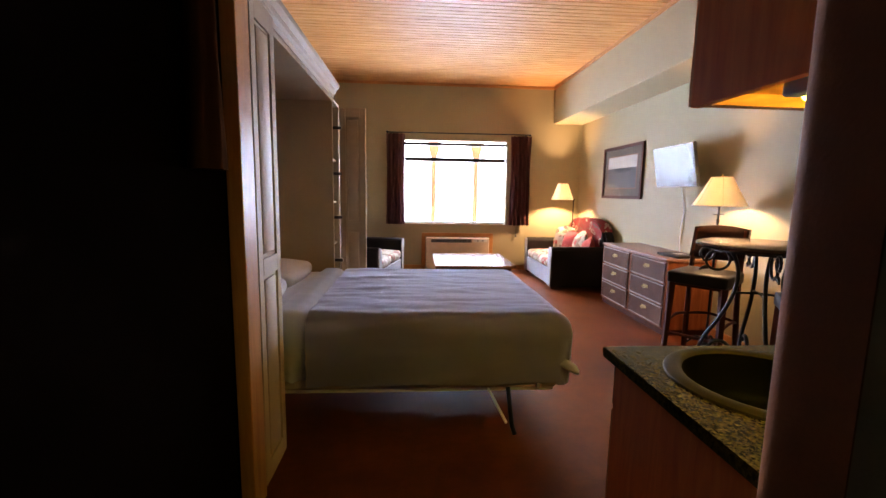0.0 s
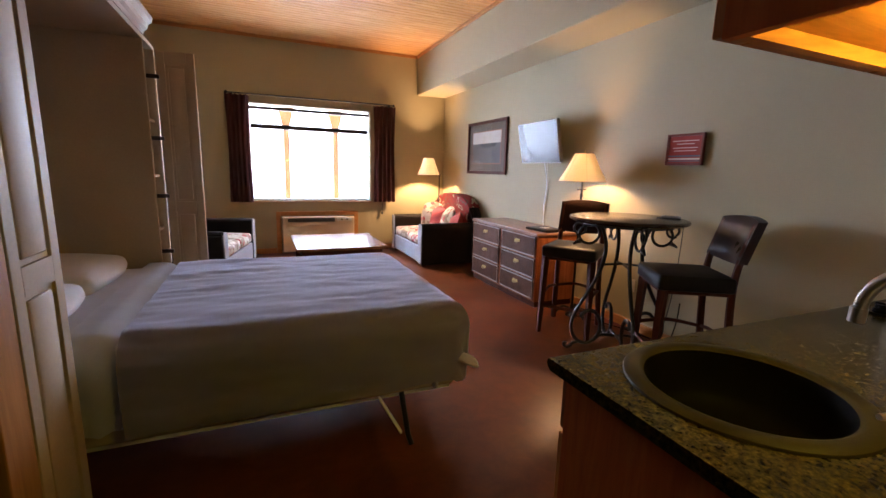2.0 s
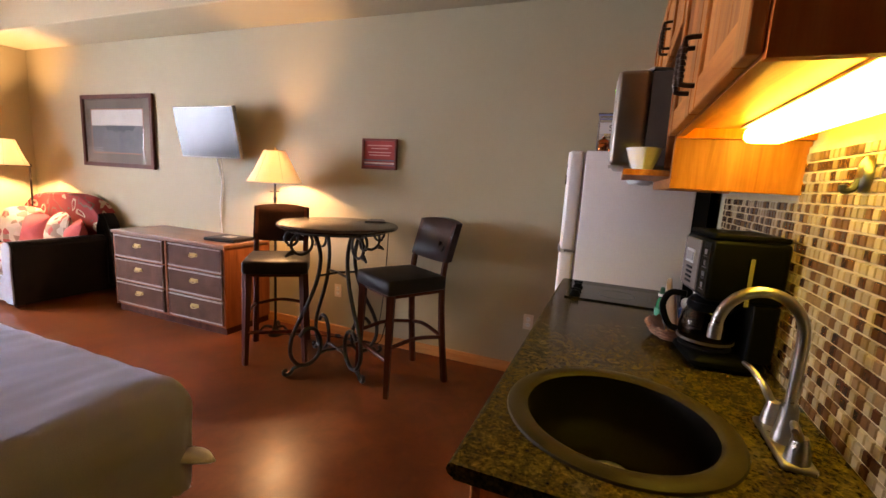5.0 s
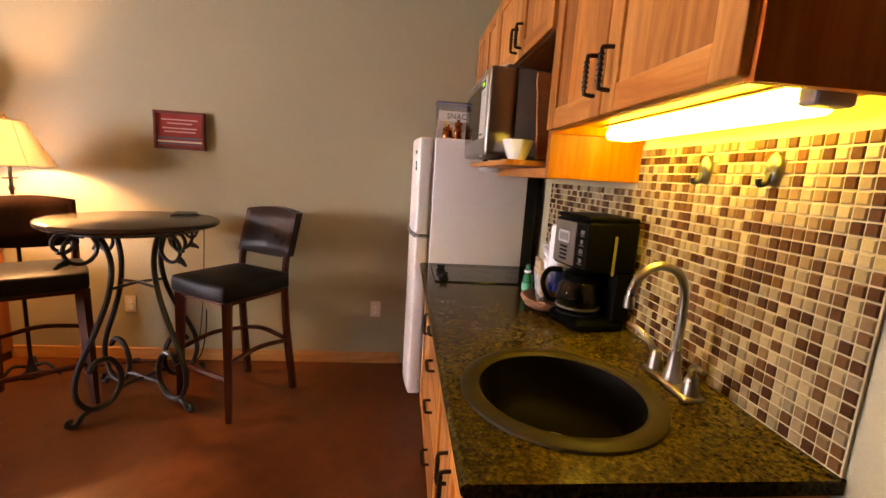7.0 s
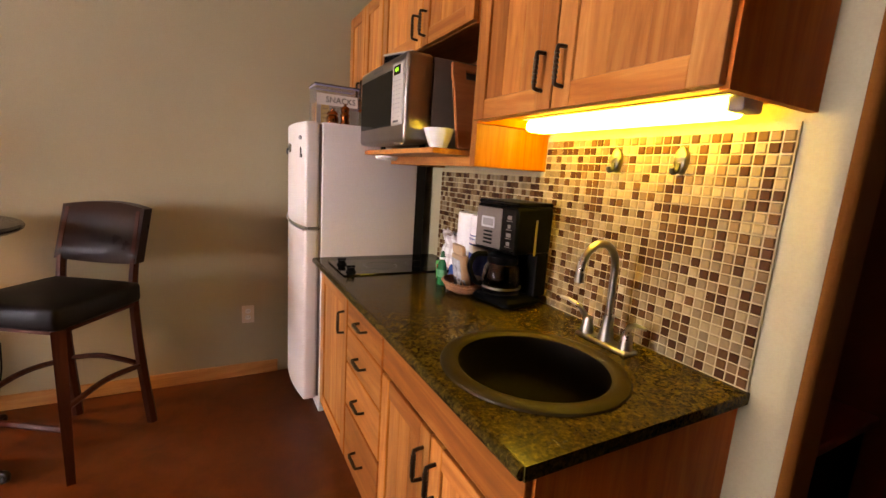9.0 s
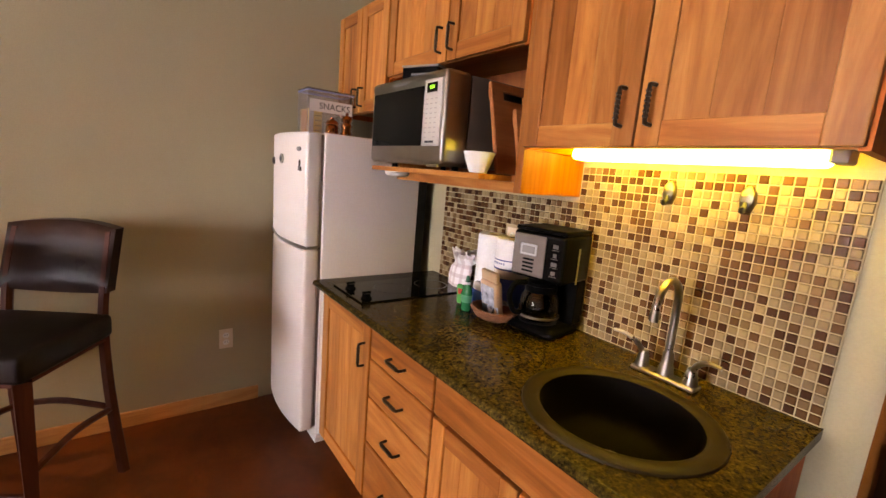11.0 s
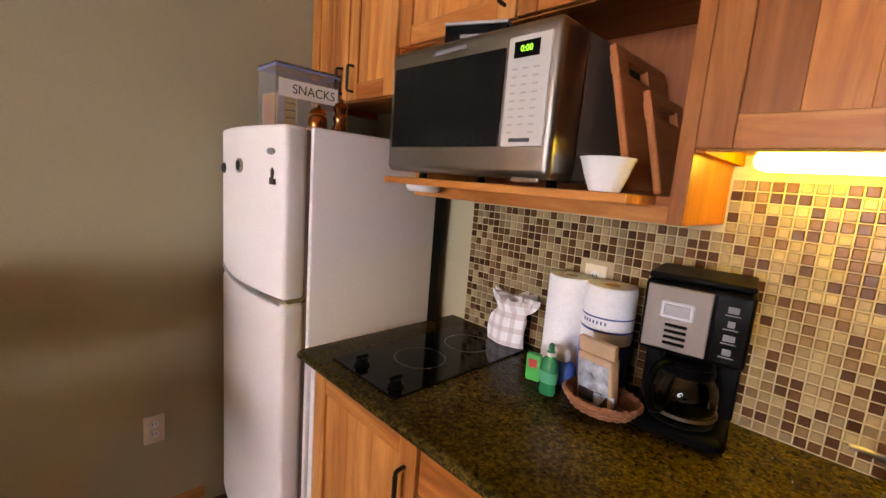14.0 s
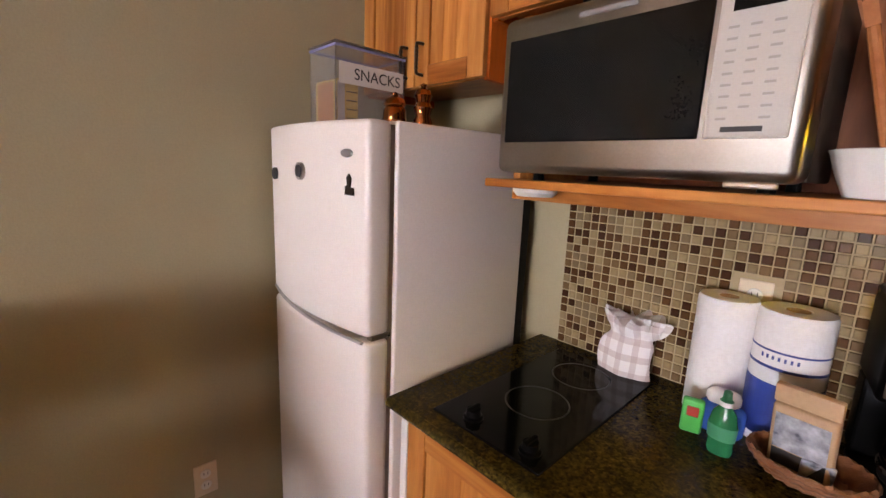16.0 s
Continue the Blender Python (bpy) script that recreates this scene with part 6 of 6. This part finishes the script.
def loveseat(x, y, rz, label, throw=True):
    """Faces its own -x; the arms run along x. Width along y 1.46, depth 0.98."""
    e = thing("loveseat", label, "loveseat", x, y, 0, rz, group="loveseats")
    W = 0.73
    part("base", box(B(), -0.475, 0.44, -W + 0.12, W - 0.12, 0.05, 0.29, 0.015, 2), stud, e, "studded grey leather front", local=True)
    for s in (-1, 1):
        bm = B()
        out = [(W - 0.135, 0.03), (W - 0.01, 0.03), (W - 0.005, 0.42), (W + 0.012, 0.52), (W + 0.010, 0.585), (W - 0.03, 0.625), (W - 0.085, 0.625), (W - 0.13, 0.59), (W - 0.14, 0.52)]
        prism(bm, [(s * u, w) for u, w in out], "x", -0.478, 0.45)
        bmesh.ops.bevel(bm, geom=[q for q in bm.edges], offset=0.012, segments=2, affect="EDGES")
        a = part("arm", bm, leather, e, "rolled black leather arm", True, local=True)
        bm = prism(B(), [(s * (u * 0.97 + 0.02), 0.02 + w * 0.955) for u, w in out], "x", -0.490, -0.4785)
        part("arm_front", bm, stud, a, "pale studded arm front", local=True)
        for k in range(16):
            t = 0.06 + k * 0.034
            part("nail", lathe(B(), [(0, 0.004), (0.006, 0.003), (0.008, 0)], 0, 0, 0, 8), nickel, a, local=True).matrix_local = Matrix.Translation((-0.491, s * (W - 0.012), t)) @ pose(0, 0, 0, 0, -90, 0)
    bm = B()
    n = 22
    f, r = [], []
    for i in range(n + 1):
        q = -1 + 2 * i / n
        zt = 0.60 + 0.40 * (max(0, 1 - abs(q) ** 3.2)) ** 0.6
        f.append((q * (W + 0.05), zt))
    lo = [(W + 0.05, 0.06), (-W - 0.05, 0.06)]
    prism(bm, f + lo, "x", 0.30, 0.46)
    bmesh.ops.bevel(bm, geom=[q for q in bm.edges if abs(q.verts[0].co.x - q.verts[1].co.x) < 1e-4], offset=0.03, segments=3, affect="EDGES")
    part("back", bm, leather, e, "arched black leather back", True, local=True)
    for s in (-1, 1):
        part("seat_cushion", cushion(B(), -0.47, 0.30, -0.005 if s > 0 else -W + 0.135, W - 0.135 if s > 0 else 0.005, 0.29, 0.43, 0.03, 0.04, 5), print_cloth, e, "cream patterned seat cushion", True, local=True)
    for s in (-1, 1):
        for q in (-0.42, 0.40):
            part("foot", box(B(), q - 0.03, q + 0.03, s * (W - 0.07) - 0.03, s * (W - 0.07) + 0.03, 0.0, 0.05, 0.006), dark_wood, e, local=True)
    return e


loveseat(2.665, 6.96, 0, "black leather loveseat with patterned cushions and studded front")
loveseat(-0.60, 6.75, 168, "black leather loveseat in window light beside the far wall")


def pillow(x, y, z, rx, ry, rz, w, mat, label):
    e = thing("throw_pillow", label, "pillow", x, y, z, group="throw pillows")
    bm = cushion(B(), -w / 2, w / 2, -0.055, 0.055, 0, w, 0.045, 0.035, 6)
    for v in bm.verts:
        q = Vector((v.co.x / (w / 2), 0, (v.co.z - w / 2) / (w / 2)))
        v.co.y *= 1 - 0.62 * max(abs(q.x), abs(q.z)) ** 3
    e.matrix_basis = pose(x, y, z, rx, ry, rz)
    part("cover", bm, mat, e, smooth=True, local=True)


pillow(2.70, 7.25, 0.45, -14, 0, -62, 0.38, print_cloth, "cream and red patterned throw pillow on the loveseat")
pillow(2.70, 7.02, 0.45, -16, 0, -78, 0.32, red_cloth, "red throw pillow leaning on the loveseat")
pillow(2.74, 6.74, 0.45, -18, 0, -100, 0.36, print_cloth, "cream patterned throw pillow on the loveseat")
pillow(2.80, 6.52, 0.45, -16, 0, -112, 0.30, red_cloth, "dull red throw pillow on the loveseat")
th = thing("throw_blanket", "red and cream patterned throw over the loveseat back", "blanket", 2.95, 6.95, 0.5)
bm = B()
n = 34
g = []
for j in range(n + 1):
    row = []
    for i in range(n + 1):
        q = (j / n * 2 - 1) * 0.86
        zt = 0.60 + 0.40 * (max(0, 1 - abs(q) ** 3.2)) ** 0.6
        s = i / n
        y = 6.96 + q * 0.78
        if s < 0.72:
            u = s / 0.72
            p = Vector((2.915 + 0.035 * u + 0.012 * noise.noise(Vector((q * 5, s * 6, 1))), y, 0.50 + (zt + 0.012 - 0.50) * u))
        else:
            u = (s - 0.72) / 0.28
            p = Vector((2.95 + 0.18 * u, y, zt + 0.014 + 0.008 * math.sin(u * math.pi)))
        row.append(bm.verts.new(p + Vector((-0.014, 0, 0))))
    g.append(row)
for j in range(n):
    for i in range(n):
        bm.faces.new((g[j][i], g[j][i + 1], g[j + 1][i + 1], g[j + 1][i]))
bmesh.ops.solidify(bm, geom=bm.faces[:], thickness=0.008)


def throw_cloth():
    m, nn, l, b = principled("throw_pattern")
    v = coords(nn, l, shuffle=False)
    t = noise_tex(nn, l, v, 4.5, 2, 0.4, 0.6)
    r = ramp(nn, [(0.0, (0.27, 0.028, 0.022)), (0.40, (0.16, 0.10, 0.07)), (0.43, (0.30, 0.035, 0.028)), (0.60, (0.50, 0.40, 0.28)), (0.66, (0.27, 0.03, 0.025))], True)
    l.new(t.outputs[0], r.inputs[0])
    l.new(r.outputs[0], b.inputs["Base Color"])
    b.inputs["Roughness"].default_value = 0.9
    bump(nn, l, noise_tex(nn, l, v, 220.0, 3).outputs[0], b, 0.4, 0.002)
    return m


part("cloth", bm, throw_cloth(), th, smooth=True)

tbl = thing("coffee_table", "low rectangular wooden coffee table with a glossy top", "coffee table", 1.0, 6.15, 0)
part("tabletop", box(B(), 0.475, 1.525, 5.62, 6.73, 0.415, 0.45, 0.006), table_wood, tbl, "glossy wooden top", local=False)
part("apron", box(B(), 0.53, 1.47, 5.68, 6.67, 0.33, 0.4148), dark_wood, tbl)
for x in (0.53, 1.41):
    for y in (5.68, 6.61):
        part("leg", box(B(), x, x + 0.06, y, y + 0.06, 0.0, 0.33, 0.006), dark_wood, tbl)

# ---- hall ----
bh = thing("hall_bench", "red-topped dark bench in the alcove", "bench", 1.1, -0.3, 0)
part("top", box(B(), 0.86, 1.50, -0.52, 0.27, 0.46, 0.50, 0.01, 2), bench_red, bh, "dull red bench top")
part("body", box(B(), 0.89, 1.47, -0.50, 0.24, 0.03, 0.46, 0.004), black_plastic, bh, "black bench body")
for x in (0.91, 1.36):
    for y in (-0.49, 0.18):
        part("foot", box(B(), x, x + 0.04, y, y + 0.04, 0, 0.03), black_plastic, bh)
ct2 = thing("coat", "brown coat hanging on the dark hall wall", "coat", -0.49, 1.69, 1.44)
bm = B()
rows = []
for j in range(14):
    t = j / 13
    row = [bm.verts.new((-0.485 + 0.035 * (0.8 + 0.5 * t) * math.cos(a) * (1 + 0.2 * math.sin(5 * a + 3 * t)), 1.69 + 0.09 * math.sin(a) * (0.6 + 0.4 * t), 2.2 - 0.76 * t)) for a in [2 * math.pi * k / 28 for k in range(28)]]
    rows.append(row)
for a, b in zip(rows, rows[1:]):
    for k in range(28):
        bm.faces.new((a[k], a[(k + 1) % 28], b[(k + 1) % 28], b[k]))
bm.faces.new(rows[0])
bm.faces.new(rows[-1])
part("cloth", bm, surface("brown_coat_cloth", (0.035, 0.014, 0.005), (0.05, 0.02, 0.008), 0.95, 5.0, 200.0, 0.4, spec=0.0), ct2, smooth=True)
part("hook", tube(B(), [(-0.534, 1.69, 2.23), (-0.49, 1.69, 2.23), (-0.485, 1.69, 2.19)], 0.006, 6), iron, ct2)
cbl = thing("lamp_cable", "thin black lamp cord with a plug by the baseboard", "cable", 3.1, 3.3, 0)
part("cord", tube(B(), spline([(2.90, 3.80, 0.012), (3.0, 3.62, 0.008), (3.08, 3.4, 0.008), (3.12, 3.15, 0.008), (3.13, 2.98, 0.02), (3.15, 2.93, 0.20), (3.155, 2.92, 0.38)], 6), 0.004, 6), black_plastic, cbl, smooth=True)
outlet(WALL_R, 3.42, 0.40, 90, "ivory wall outlet behind the table")

# ---- mosaic tiles, last ----
ts = thing("backsplash", "glass and stone mosaic backsplash in brown and beige", "backsplash", 1.6, KW, CT, kind="structure")
PITCH = 0.0268
bm = B()
box(bm, 0.78, 1.59, KW, KW + 0.006, CT + 0.001, 1.545)
box(bm, 1.59, 2.442, KW, KW + 0.006, CT + 0.001, 1.412)
part("grout_bed", bm, grout, ts, "sandy grout")


def tile_bm(bm, x, y, z, s):
    h, b, d = s / 2, s / 2 - 0.0022, 0.0045
    back = [bm.verts.new((x + u * h, y, z + w * h)) for u, w in ((-1, -1), (1, -1), (1, 1), (-1, 1))]
    fr_ = [bm.verts.new((x + u * b, y + d, z + w * b)) for u, w in ((-1, -1), (1, -1), (1, 1), (-1, 1))]
    bm.faces.new(fr_)
    for k in range(4):
        bm.faces.new((back[k], back[(k + 1) % 4], fr_[(k + 1) % 4], fr_[k]))


bm = B()
tile_bm(bm, 0, 0, 0, PITCH - 0.0034)
bmesh.ops.recalc_face_normals(bm, faces=bm.faces)
one = bpy.data.meshes.new("tile")
bm.to_mesh(one)
bm.free()
one.materials.append(tile_one)
many = B()
count = 0
cols, rows_ = int((2.442 - 0.78) / PITCH), int((1.545 - CT) / PITCH)
for i in range(cols):
    for j in range(rows_):
        x, z = 0.782 + (i + 0.5) * PITCH, CT + 0.003 + (j + 0.5) * PITCH
        if x > 1.575 and z > 1.40:
            continue
        if abs(x - 1.905) < 0.045 and abs(z - 1.192) < 0.065:
            continue
        if 1.40 < x < 1.66 and count < 300 and z < 1.545:
            t = new("tile", one)
            t.parent = ts
            t.location = Vector((x, KW + 0.006, z)) - origin(ts)
            count += 1
        else:
            tile_bm(many, x, KW + 0.006, z, PITCH - 0.0034)
p = part("tiles", many, tile_many, ts, "small square glass and stone tiles")
p["kind"] = "stuff"
